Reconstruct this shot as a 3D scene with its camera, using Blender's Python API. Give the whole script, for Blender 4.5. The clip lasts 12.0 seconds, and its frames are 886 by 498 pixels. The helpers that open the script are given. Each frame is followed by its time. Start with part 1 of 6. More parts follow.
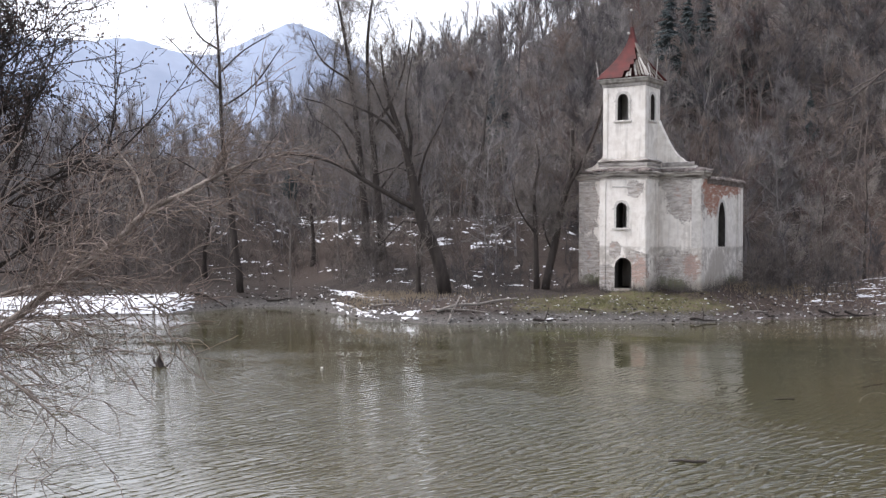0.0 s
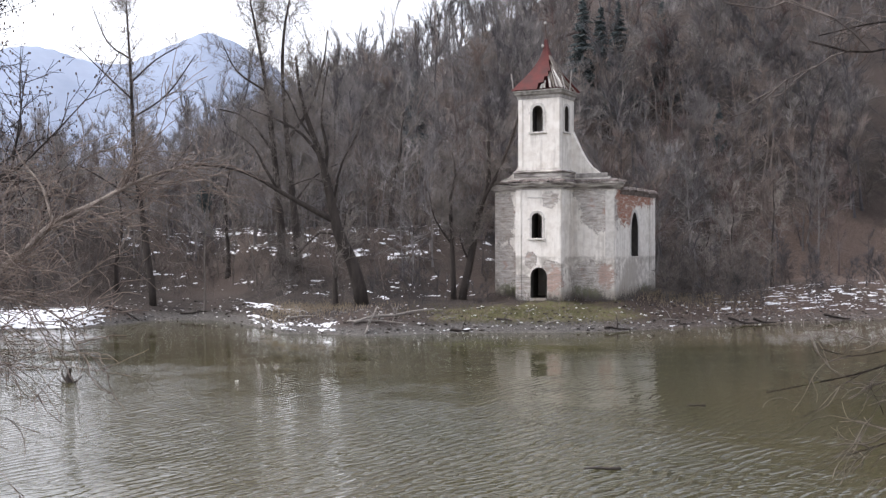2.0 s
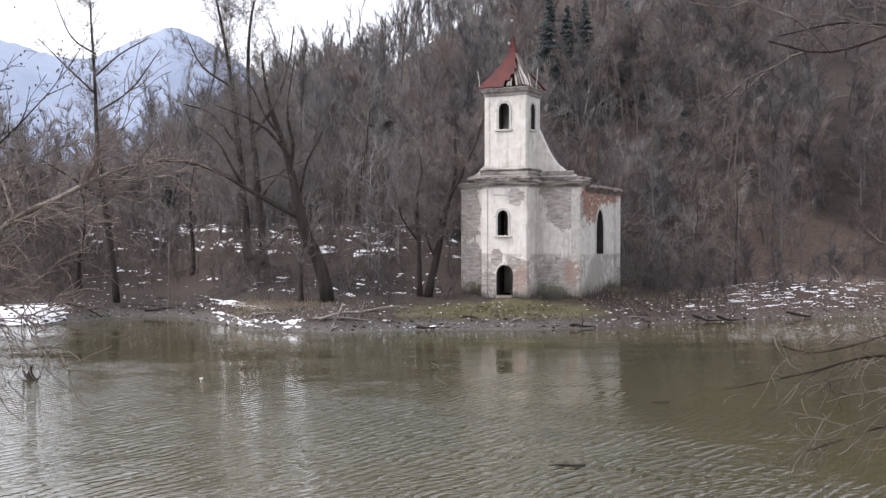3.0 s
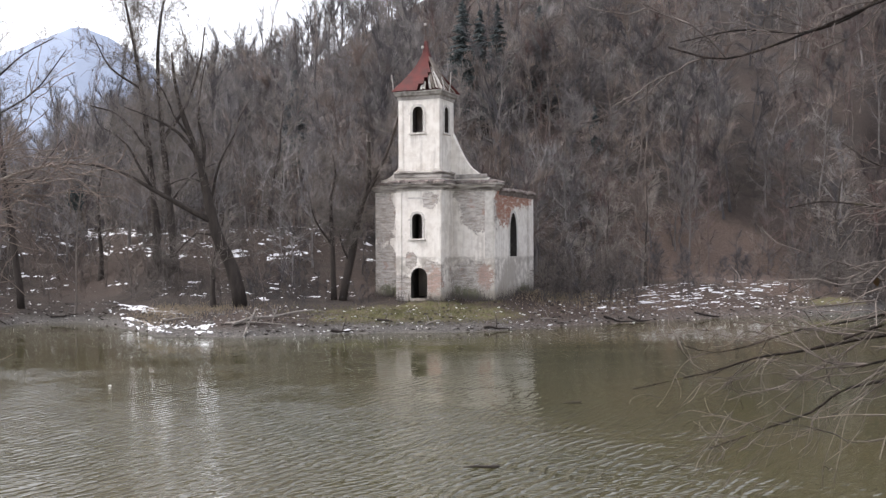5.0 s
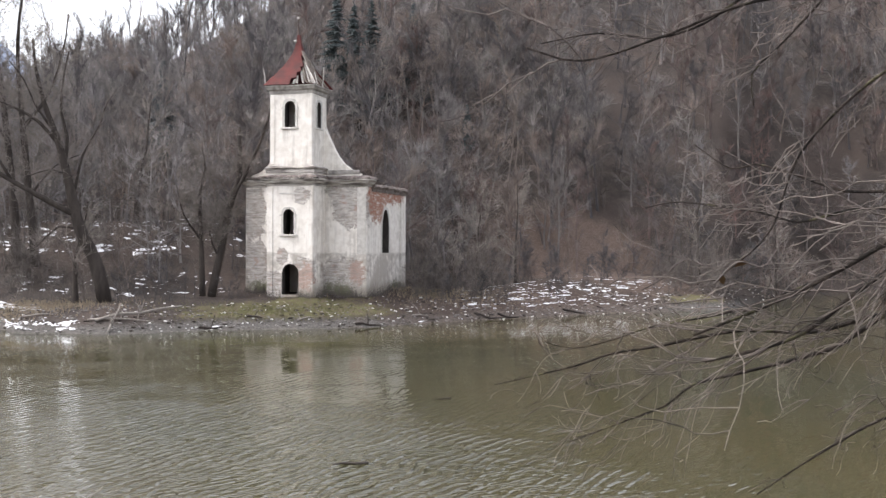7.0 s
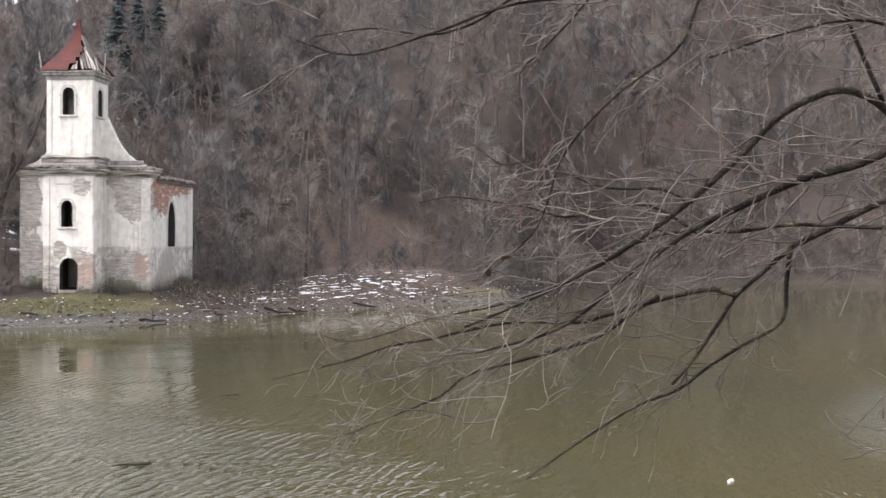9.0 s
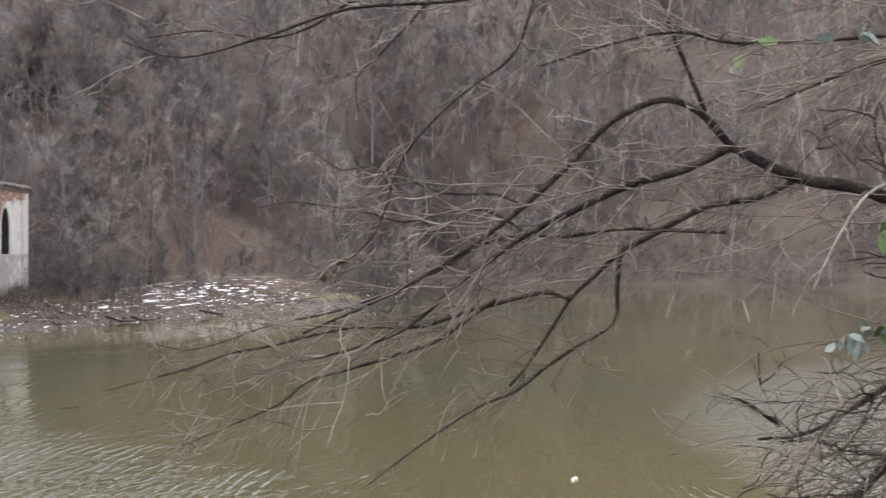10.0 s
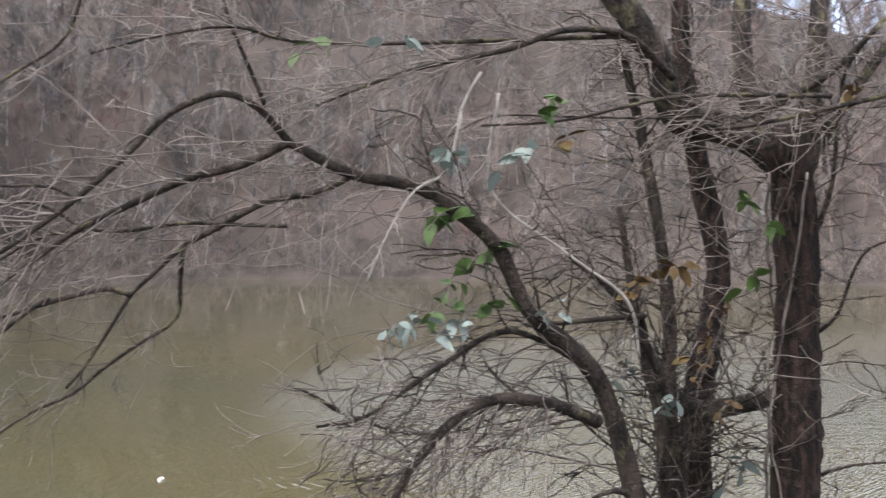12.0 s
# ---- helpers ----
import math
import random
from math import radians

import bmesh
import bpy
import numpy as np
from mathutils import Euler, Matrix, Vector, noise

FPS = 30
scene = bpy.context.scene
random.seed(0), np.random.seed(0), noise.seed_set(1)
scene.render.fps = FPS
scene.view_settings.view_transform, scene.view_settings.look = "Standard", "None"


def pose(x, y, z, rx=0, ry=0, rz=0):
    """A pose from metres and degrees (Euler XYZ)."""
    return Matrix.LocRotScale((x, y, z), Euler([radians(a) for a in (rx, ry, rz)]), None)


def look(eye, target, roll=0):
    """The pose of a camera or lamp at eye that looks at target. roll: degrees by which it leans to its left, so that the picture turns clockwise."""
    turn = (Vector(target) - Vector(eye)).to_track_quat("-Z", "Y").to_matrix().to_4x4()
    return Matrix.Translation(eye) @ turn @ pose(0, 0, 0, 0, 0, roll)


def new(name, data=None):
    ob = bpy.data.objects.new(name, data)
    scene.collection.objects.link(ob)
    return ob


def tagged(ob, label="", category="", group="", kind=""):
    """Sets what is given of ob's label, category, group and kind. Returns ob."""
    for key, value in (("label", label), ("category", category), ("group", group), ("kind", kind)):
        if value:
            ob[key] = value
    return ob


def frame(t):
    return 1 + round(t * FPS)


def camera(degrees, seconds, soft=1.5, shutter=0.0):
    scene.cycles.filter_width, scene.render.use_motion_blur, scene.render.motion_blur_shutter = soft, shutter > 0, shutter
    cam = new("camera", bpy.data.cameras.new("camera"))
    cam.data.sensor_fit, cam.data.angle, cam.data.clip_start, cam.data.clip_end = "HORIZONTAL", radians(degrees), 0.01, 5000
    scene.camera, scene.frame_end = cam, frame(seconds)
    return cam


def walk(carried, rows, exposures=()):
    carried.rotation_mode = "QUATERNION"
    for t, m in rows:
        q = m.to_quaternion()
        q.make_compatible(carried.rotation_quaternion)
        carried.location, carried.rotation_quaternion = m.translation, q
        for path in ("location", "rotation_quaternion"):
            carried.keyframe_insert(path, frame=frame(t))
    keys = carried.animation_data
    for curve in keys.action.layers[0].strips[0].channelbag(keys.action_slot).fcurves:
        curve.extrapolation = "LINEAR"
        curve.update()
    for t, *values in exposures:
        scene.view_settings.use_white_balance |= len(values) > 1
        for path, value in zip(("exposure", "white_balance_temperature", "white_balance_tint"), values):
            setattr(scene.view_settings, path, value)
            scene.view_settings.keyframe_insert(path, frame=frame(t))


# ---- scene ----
# ---------- camera and walk ----------
cam = camera(44.0, 12.0, soft=1.35, shutter=0.3)
EYE = 6.0
TURNS = [
    (0.0, 0.0, -0.56, -0.18), (0.5, -1.03, -0.48, -0.23), (1.0, -2.5, -0.05, -0.07), (1.5, -3.5, 0.06, 0.02),
    (2.0, -4.32, 0.01, 0.12), (2.5, -5.07, -0.1, 0.04), (3.0, -6.08, -0.14, -0.05), (3.2, -6.51, -0.14, 0.01),
    (5.0, -10.53, 0.02, 0.21), (5.5, -11.94, 0.02, 0.29), (6.0, -14.01, -0.06, 0.38), (6.5, -15.5, -0.09, 0.12),
    (6.7, -16.07, -0.12, -0.05), (8.3, -24.23, -0.31, -0.45), (8.5, -25.39, -0.35, -0.45), (9.0, -28.03, -0.43, -0.35),
    (9.5, -31.26, -0.29, -0.17), (10.0, -35.85, -0.13, 0.0), (10.5, -41.58, -0.11, 0.2), (11.0, -48.18, -0.15, 0.0),
    (11.5, -52.3, -0.45, 0.08), (12.0, -56.89, -0.5, 0.35)]
rows = []
for t, yaw, pitch, roll in TURNS:
    a = radians(yaw)
    rows.append((t, pose(-0.45 * math.sin(a), 0.45 * math.cos(a), EYE, 90 + pitch, roll, yaw)))
walk(cam, rows, [(0, 1.44, 6450, 14), (3, 1.46, 6550, 14), (5.5, 1.58, 6650, 13), (8.5, 1.85, 6650, 12), (9.5, 1.9, 6700, 12), (10.5, 2.18, 6600, 11), (11.5, 2.14, 6500, 11), (12, 2.26, 6450, 12)])

# ---------- sky and sun ----------
SUN_EL, SUN_AZ = 56.0, -75.0
world = bpy.data.worlds.new("overcast_sky")
scene.world = world
world.use_nodes = True
wn = world.node_tree
sky = wn.nodes.new("ShaderNodeTexSky")
sky.sky_type, sky.sun_disc = "NISHITA", False
sky.sun_elevation, sky.sun_rotation = radians(SUN_EL), radians(SUN_AZ)
sky.dust_density, sky.air_density, sky.ozone_density = 3.0, 1.0, 3.0
grey = wn.nodes.new("ShaderNodeHueSaturation")
grey.inputs["Saturation"].default_value = 0.30
wn.links.new(sky.outputs[0], grey.inputs["Color"])
wn.links.new(grey.outputs[0], wn.nodes["Background"].inputs["Color"])
wn.nodes["Background"].inputs["Strength"].default_value = 0.15
sun = new("sun", bpy.data.lights.new("sun", "SUN"))
sun.data.energy, sun.data.angle, sun.data.color = 0.5, radians(40), (1.0, 0.97, 0.94)
sa, se = radians(SUN_AZ), radians(SUN_EL)
sun.matrix_world = look((math.sin(sa) * math.cos(se) * 100, math.cos(sa) * math.cos(se) * 100, math.sin(se) * 100), (0, 0, 0))


# ---------- materials ----------
class Nodes:
    """A short hand for node materials."""

    def __init__(self, name, rough=0.85, spec=0.3):
        self.mat = bpy.data.materials.new(name)
        self.mat.use_nodes = True
        self.tree = self.mat.node_tree
        self.shader = self.tree.nodes["Principled BSDF"]
        self.shader.inputs["Roughness"].default_value = rough
        self.shader.inputs["Specular IOR Level"].default_value = spec
        self.coord = self.tree.nodes.new("ShaderNodeTexCoord").outputs["Object"]

    def put(self, socket, value):
        if isinstance(value, bpy.types.NodeSocket):
            self.tree.links.new(value, socket)
        else:
            socket.default_value = (*value, 1) if isinstance(value, tuple) and len(value) == 3 and socket.type == "RGBA" else value

    def noise(self, scale, detail=6.0, stretch=(1, 1, 1), rough=0.6, vector=None):
        m = self.tree.nodes.new("ShaderNodeMapping")
        m.inputs["Scale"].default_value = stretch
        self.put(m.inputs["Vector"], vector or self.coord)
        n = self.tree.nodes.new("ShaderNodeTexNoise")
        n.inputs["Scale"].default_value, n.inputs["Detail"].default_value = scale, detail
        n.inputs["Roughness"].default_value = rough
        self.put(n.inputs["Vector"], m.outputs[0])
        return n.outputs["Fac"]

    def waves(self, scale, distortion, detail_scale, vector):
        n = self.tree.nodes.new("ShaderNodeTexWave")
        n.wave_type, n.bands_direction, n.wave_profile = "BANDS", "Y", "SIN"
        n.inputs["Scale"].default_value, n.inputs["Distortion"].default_value = scale, distortion
        n.inputs["Detail"].default_value, n.inputs["Detail Scale"].default_value = 1.5, detail_scale
        self.put(n.inputs["Vector"], vector)
        return n.outputs["Fac"]

    def ramp(self, fac, lo, hi):
        n = self.tree.nodes.new("ShaderNodeMapRange")
        n.interpolation_type = "SMOOTHSTEP"
        n.inputs["From Min"].default_value, n.inputs["From Max"].default_value = lo, hi
        self.put(n.inputs["Value"], fac)
        return n.outputs[0]

    def mix(self, fac, a, b, mode="MIX"):
        n = self.tree.nodes.new("ShaderNodeMix")
        n.data_type, n.blend_type = "RGBA", mode
        self.put(n.inputs["Factor"], fac)
        self.put(n.inputs["A"], a)
        self.put(n.inputs["B"], b)
        return n.outputs["Result"]

    def math(self, op, a, b=0.0):
        n = self.tree.nodes.new("ShaderNodeMath")
        n.operation = op
        self.put(n.inputs[0], a)
        self.put(n.inputs[1], b)
        return n.outputs[0]

    def near(self, centre, radius, stretch=(1, 1, 1)):
        """1 at the centre, falling to 0 at the radius."""
        m = self.tree.nodes.new("ShaderNodeVectorMath")
        m.operation = "SUBTRACT"
        self.put(m.inputs[0], self.coord)
        m.inputs[1].default_value = centre
        s = self.tree.nodes.new("ShaderNodeVectorMath")
        s.operation = "MULTIPLY"
        self.put(s.inputs[0], m.outputs[0])
        s.inputs[1].default_value = stretch
        d = self.tree.nodes.new("ShaderNodeVectorMath")
        d.operation = "LENGTH"
        self.put(d.inputs[0], s.outputs[0])
        return self.math("MAXIMUM", self.math("SUBTRACT", 1.0, self.math("DIVIDE", d.outputs["Value"], radius)), 0.0)

    def axis(self, k):
        n = self.tree.nodes.new("ShaderNodeSeparateXYZ")
        self.put(n.inputs[0], self.coord)
        return n.outputs[k]

    def done(self, colour, bump=None, strength=0.3, distance=0.05):
        self.put(self.shader.inputs["Base Color"], colour)
        if bump is not None:
            b = self.tree.nodes.new("ShaderNodeBump")
            b.inputs["Strength"].default_value, b.inputs["Distance"].default_value = strength, distance
            self.put(b.inputs["Height"], bump)
            self.put(self.shader.inputs["Normal"], b.outputs[0])
        return self.mat


def simple_material(name, a, b, scale=3.0, rough=0.85, stretch=(1, 1, 1), bump=0.3, distance=0.02, spec=0.3):
    k = Nodes(name, rough, spec)
    coarse = k.ramp(k.noise(scale, 6, stretch), 0.32, 0.68)
    fine = k.noise(scale * 9, 4, stretch)
    colour = k.mix(k.math("MULTIPLY", fine, 0.35), k.mix(coarse, a, b), tuple(c * 0.5 for c in a))
    return k.done(colour, fine, bump, distance)


def brick_vector(k):
    """Coordinates on upright walls: along the wall, and up."""
    add = k.math("ADD", k.axis(0), k.axis(1))
    c = k.tree.nodes.new("ShaderNodeCombineXYZ")
    k.put(c.inputs[0], add)
    k.put(c.inputs[1], k.axis(2))
    return c.outputs[0]


def bricks(k, a, b, mortar):
    n = k.tree.nodes.new("ShaderNodeTexBrick")
    n.inputs["Scale"].default_value = 1.0
    n.inputs["Brick Width"].default_value, n.inputs["Row Height"].default_value = 0.27, 0.085
    n.inputs["Mortar Size"].default_value = 0.012
    k.put(n.inputs["Vector"], brick_vector(k))
    k.put(n.inputs["Color1"], a), k.put(n.inputs["Color2"], b), k.put(n.inputs["Mortar"], mortar)
    return n.outputs["Color"], n.outputs["Fac"]


def wall_material():
    """Old lime plaster, streaked and fallen off in places down to grey render and red brick."""
    k = Nodes("old_lime_plaster", 0.92, 0.15)
    big, mid, fine = k.noise(0.35, 5), k.noise(1.7, 8), k.noise(11, 5)
    streak = k.noise(1.1, 6, (2.6, 2.6, 0.22))
    white = k.mix(k.ramp(mid, 0.35, 0.7), (0.81, 0.77, 0.715), (0.68, 0.63, 0.57))
    white = k.mix(k.math("MULTIPLY", k.ramp(streak, 0.5, 0.72), 0.28), white, (0.34, 0.31, 0.28))
    white = k.mix(k.math("MULTIPLY", k.ramp(fine, 0.55, 0.75), 0.25), white, (0.42, 0.38, 0.34))
    drip = k.math("MULTIPLY", k.ramp(k.noise(0.8, 5, (3.5, 3.5, 0.12)), 0.5, 0.62), k.ramp(k.noise(0.5, 4), 0.4, 0.6))
    white = k.mix(k.math("MULTIPLY", drip, 0.34), white, (0.27, 0.235, 0.205))
    white = k.mix(k.math("MULTIPLY", k.ramp(k.noise(0.55, 7, (1, 1, 0.8), 0.7), 0.54, 0.6), 0.4), white, (0.47, 0.425, 0.375))
    red, _ = bricks(k, (0.31, 0.115, 0.072), (0.38, 0.175, 0.118), (0.40, 0.33, 0.28))
    rubble, _ = bricks(k, (0.27, 0.225, 0.20), (0.36, 0.31, 0.27), (0.46, 0.42, 0.38))
    rubble = k.mix(k.ramp(k.noise(0.9, 7), 0.34, 0.55), rubble, (0.44, 0.405, 0.375))
    rubble = k.mix(k.math("MULTIPLY", k.ramp(fine, 0.52, 0.68), 0.55), rubble, (0.17, 0.145, 0.128))
    course = k.noise(1.0, 6, (1.3, 1.3, 6.5))
    rubble = k.mix(k.math("MULTIPLY", k.ramp(course, 0.5, 0.6), 0.45), rubble, (0.115, 0.098, 0.088))
    rubble = k.mix(k.math("MULTIPLY", k.ramp(course, 0.44, 0.38), 0.75), rubble, (0.60, 0.56, 0.52))
    rubble = k.mix(k.math("MULTIPLY", k.ramp(k.noise(2.6, 5), 0.56, 0.66), 0.75), rubble, (0.58, 0.545, 0.505))
    rubble = k.mix(k.math("MULTIPLY", k.ramp(k.noise(1.3, 5), 0.58, 0.68), 0.6), rubble, (0.30, 0.165, 0.125))

    def patch(spots, gain, lo, hi):
        total = None
        for centre, radius, stretch in spots:
            s = k.near(centre, radius, stretch)
            total = s if total is None else k.math("MAXIMUM", total, s)
        rough = k.math("ADD", k.math("MULTIPLY", k.math("SUBTRACT", mid, 0.5), 1.7), k.math("MULTIPLY", k.math("SUBTRACT", fine, 0.5), 0.9))
        ragged = k.math("ADD", k.math("MULTIPLY", total, gain), rough)
        return k.ramp(ragged, lo, hi)

    # grey rubble: the patch on the wing, the foot of the wing, the left wing
    grey_fall = patch([((-1.2, 0, 7.0), 2.3, (1, 0.6, 1.0)), ((-2.0, 0, 1.7), 2.5, (0.95, 1.4, 1.3)), ((-2.3, 0, 8.3), 1.6, (0.9, 1.2, 1.7)),
                       ((-9.8, 0, 6.6), 2.2, (1.3, 1.5, 0.7)), ((-9.6, 0, 2.6), 2.2, (1.3, 1.5, 0.8)), ((-6.0, -2.5, 3.1), 0.9, (1, 1, 1)), ((-4.4, -2.5, 7.9), 0.9, (0.9, 1, 1)), ((-4.2, -2.5, 1.8), 1.5, (1, 1, 0.8)), ((-6.9, -2.5, 0.6), 1.8, (1, 1, 0.9))], 1.5, 0.42, 0.52)
    red_fall = patch([((0, 2.4, 8.1), 3.0, (3.0, 0.95, 0.95)), ((0, 5.0, 9.0), 2.5, (1, 0.45, 1.1)), ((0, 8.0, 9.0), 1.9, (1, 0.8, 1.0))], 1.9, 0.5, 0.66)
    low_fall = patch([((-4.15, -2.5, 1.5), 1.5, (1.0, 1, 0.8)), ((-0.75, 0, 1.9), 1.2, (1.0, 1, 0.75)), ((-0.5, 0, 7.0), 0.9, (1.1, 1, 1.2))], 1.3, 0.4, 0.75)
    red_fall = k.math("MAXIMUM", red_fall, k.math("MULTIPLY", low_fall, 0.55))
    red_fall = k.math("MULTIPLY", red_fall, k.math("SUBTRACT", 1.0, k.math("MULTIPLY", k.ramp(course, 0.5, 0.62), 0.65)))
    line = k.math("ADD", k.axis(2), k.math("MULTIPLY", k.math("SUBTRACT", mid, 0.5), 0.7))
    dado = k.math("MULTIPLY", k.ramp(line, 3.5, 3.3), k.ramp(k.math("ADD", big, k.math("MULTIPLY", mid, 0.8)), 0.72, 1.0))
    colour = k.mix(k.math("MULTIPLY", dado, 0.8), white, (0.36, 0.325, 0.285))
    wet = k.ramp(k.math("ADD", k.axis(2), k.math("MULTIPLY", mid, 1.6)), 2.3, 1.0)
    colour = k.mix(k.math("MULTIPLY", wet, 0.75), colour, (0.20, 0.172, 0.135))
    colour = k.mix(k.math("MULTIPLY", grey_fall, 0.92), colour, rubble)
    colour = k.mix(red_fall, colour, red)
    moss = patch([((-2.3, 0, 0.2), 1.7, (0.8, 1, 1)), ((-8.5, 0, 0.1), 1.9, (0.6, 1, 1)), ((0, 7, 0.2), 1.5, (1, 0.5, 1))], 1.2, 0.35, 0.8)
    colour = k.mix(k.math("MULTIPLY", moss, 0.75), colour, (0.095, 0.10, 0.05))
    relief = k.math("SUBTRACT", k.math("ADD", k.math("MULTIPLY", fine, 0.3), k.math("MULTIPLY", mid, 0.4)), k.math("MULTIPLY", k.math("MAXIMUM", grey_fall, red_fall), 0.8))
    return k.done(colour, relief, 0.8, 0.06)


def ground_material():
    k = Nodes("leaf_litter_and_gravel", 0.95, 0.15)
    big, mid, fine = k.noise(0.06, 6), k.noise(0.7, 8), k.noise(7, 6)
    litter = k.mix(k.ramp(mid, 0.35, 0.68), (0.048, 0.039, 0.034), (0.023, 0.0205, 0.019))
    litter = k.mix(k.ramp(big, 0.42, 0.62), litter, (0.058, 0.045, 0.039))
    litter = k.mix(k.math("MULTIPLY", k.ramp(fine, 0.5, 0.7), 0.5), litter, (0.13, 0.11, 0.095))
    gravel = k.mix(k.ramp(fine, 0.35, 0.65), (0.055, 0.052, 0.049), (0.13, 0.121, 0.112))
    low = k.math("MULTIPLY", k.ramp(k.math("ADD", k.axis(2), k.math("MULTIPLY", mid, 0.9)), 1.35, 0.75), k.ramp(k.near((0.0, 70.0, 0.0), 90.0), 0.12, 0.3))
    colour = k.mix(low, litter, gravel)
    russet = k.ramp(k.math("ADD", k.near((34.0, 88.0, 1.0), 24.0, (0.9, 1.3, 1.0)), k.math("MULTIPLY", k.math("SUBTRACT", mid, 0.5), 0.8)), 0.15, 0.5)
    colour = k.mix(k.math("MULTIPLY", russet, 0.5), colour, k.mix(k.ramp(fine, 0.35, 0.65), (0.045, 0.031, 0.026), (0.105, 0.074, 0.059)))
    bare = k.ramp(k.math("ADD", k.near((51.0, 108.0, 5.0), 14.0, (1.0, 0.8, 0.8)), k.math("MULTIPLY", k.math("SUBTRACT", mid, 0.5), 0.5)), 0.1, 0.4)
    colour = k.mix(k.math("MULTIPLY", bare, 0.6), colour, k.mix(k.ramp(fine, 0.4, 0.62), (0.085, 0.058, 0.047), (0.185, 0.14, 0.115)))
    grass = k.near((13.5, 81.8, 1.5), 9.5, (0.8, 1.6, 1.0))
    far_grass = k.near((55.0, 93.5, 1.5), 4.5, (0.8, 1.1, 1.0))
    turf = k.ramp(k.math("ADD", k.math("MAXIMUM", grass, far_grass), k.math("MULTIPLY", k.math("SUBTRACT", mid, 0.5), 0.9)), 0.25, 0.5)
    turf = k.math("MULTIPLY", turf, k.ramp(k.axis(2), 0.55, 0.95))
    colour = k.mix(turf, colour, k.mix(k.ramp(k.noise(2.2, 5), 0.4, 0.62), k.mix(fine, (0.085, 0.086, 0.038), (0.14, 0.13, 0.066)), (0.11, 0.088, 0.062)))
    return k.done(colour, k.math("ADD", fine, mid), 0.8, 0.12)


def water_material():
    k = Nodes("murky_river_water", 0.03, 0.5)
    k.shader.inputs["IOR"].default_value = 1.45
    big = k.noise(0.035, 4, (1.0, 0.55, 1))
    colour = k.mix(k.ramp(big, 0.35, 0.65), (0.061, 0.053, 0.024), (0.046, 0.047, 0.025))

    def turned(angle):
        turn = k.tree.nodes.new("ShaderNodeMapping")
        turn.inputs["Rotation"].default_value = (0, 0, radians(angle))
        k.put(turn.inputs["Vector"], k.coord)
        return turn.outputs[0]

    swell = k.math("POWER", k.waves(0.78, 9.0, 0.55, turned(-52)), 2.5)
    chop = k.math("POWER", k.waves(1.3, 10.0, 0.9, turned(-25)), 2.0)
    short = k.noise(2.6, 2, (0.4, 1.7, 1), 0.5, turned(-40))
    gust = k.near((-1.0, 27.0, 0.0), 19.0, (1.0, 0.75, 1.0))
    breeze = k.near((-12.0, 32.0, 0.0), 36.0)
    side_gust = k.near((50.0, 8.0, 0.0), 45.0)
    patchy = k.ramp(k.noise(0.11, 4, (0.6, 1.5, 1)), 0.42, 0.66)
    calm = k.ramp(k.near((-7.6, 24.5, 0.0), 7.0, (1.2, 0.9, 1.0)), 0.1, 0.6)
    blown = k.math("MAXIMUM", k.math("MULTIPLY", k.ramp(gust, 0.1, 0.5), 1.5), k.math("MULTIPLY", k.ramp(breeze, 0.1, 0.5), 0.45))
    side = k.ramp(side_gust, 0.3, 0.5)
    wind = k.math("ADD", blown, k.math("MULTIPLY", patchy, 0.3))
    wind = k.math("MULTIPLY", wind, k.math("SUBTRACT", 1.0, k.math("MULTIPLY", calm, 0.85)))
    far_calm = k.ramp(k.near((0.0, 0.0, 0.0), 140.0), 0.05, 0.5)
    wind = k.math("MULTIPLY", k.math("ADD", 0.05, wind), far_calm)
    breaks = k.math("ADD", 0.25, k.ramp(k.noise(0.45, 3, (1.0, 0.6, 1)), 0.35, 0.65))
    swell = k.math("MULTIPLY", swell, breaks)
    height = k.math("ADD", k.math("ADD", k.math("MULTIPLY", swell, 2.6), k.math("MULTIPLY", chop, 0.5)), k.math("MULTIPLY", short, 1.6))
    height = k.math("ADD", height, k.math("MULTIPLY", k.ramp(k.noise(3.4, 2, (0.5, 1.5, 1), 0.5, turned(-15)), 0.6, 0.78), 1.8))
    height = k.math("MULTIPLY", k.math("MULTIPLY", height, wind), k.math("SUBTRACT", 1.0, k.math("MULTIPLY", side, 0.75)))
    ruffle = k.math("ADD", k.waves(2.3, 7.0, 1.1, turned(12)), k.math("MULTIPLY", k.noise(5.0, 2, (0.5, 1.6, 1), 0.5, turned(10)), 1.5))
    height = k.math("ADD", height, k.math("MULTIPLY", k.math("MULTIPLY", ruffle, side), 0.9))
    return k.done(colour, height, 1.0, 0.012)


WALL = wall_material()
GROUND = ground_material()
WATER = water_material()
STONE = simple_material("weathered_stone_moulding", (0.44, 0.41, 0.38), (0.20, 0.18, 0.165), 2.2)
# Noise stretched along the mouldings lays near-black lines over a pale tone.
CORNICE = simple_material("dark_banded_moulding", (0.62, 0.575, 0.53), (0.085, 0.07, 0.062), 0.9, stretch=(0.7, 0.7, 5.0), bump=0.8, distance=0.06)
TRIM = simple_material("limewashed_surround", (0.66, 0.63, 0.59), (0.48, 0.45, 0.41), 3.0)
DARK_STONE = simple_material("dark_cornice_top", (0.12, 0.10, 0.09), (0.26, 0.22, 0.2), 2.5)
# Near-black plaster: indoor shade painted as colour, so the openings read dark.
INNER_SHADE = simple_material("shade_dark_inner_plaster", (0.075, 0.066, 0.06), (0.04, 0.036, 0.033), 2.0)
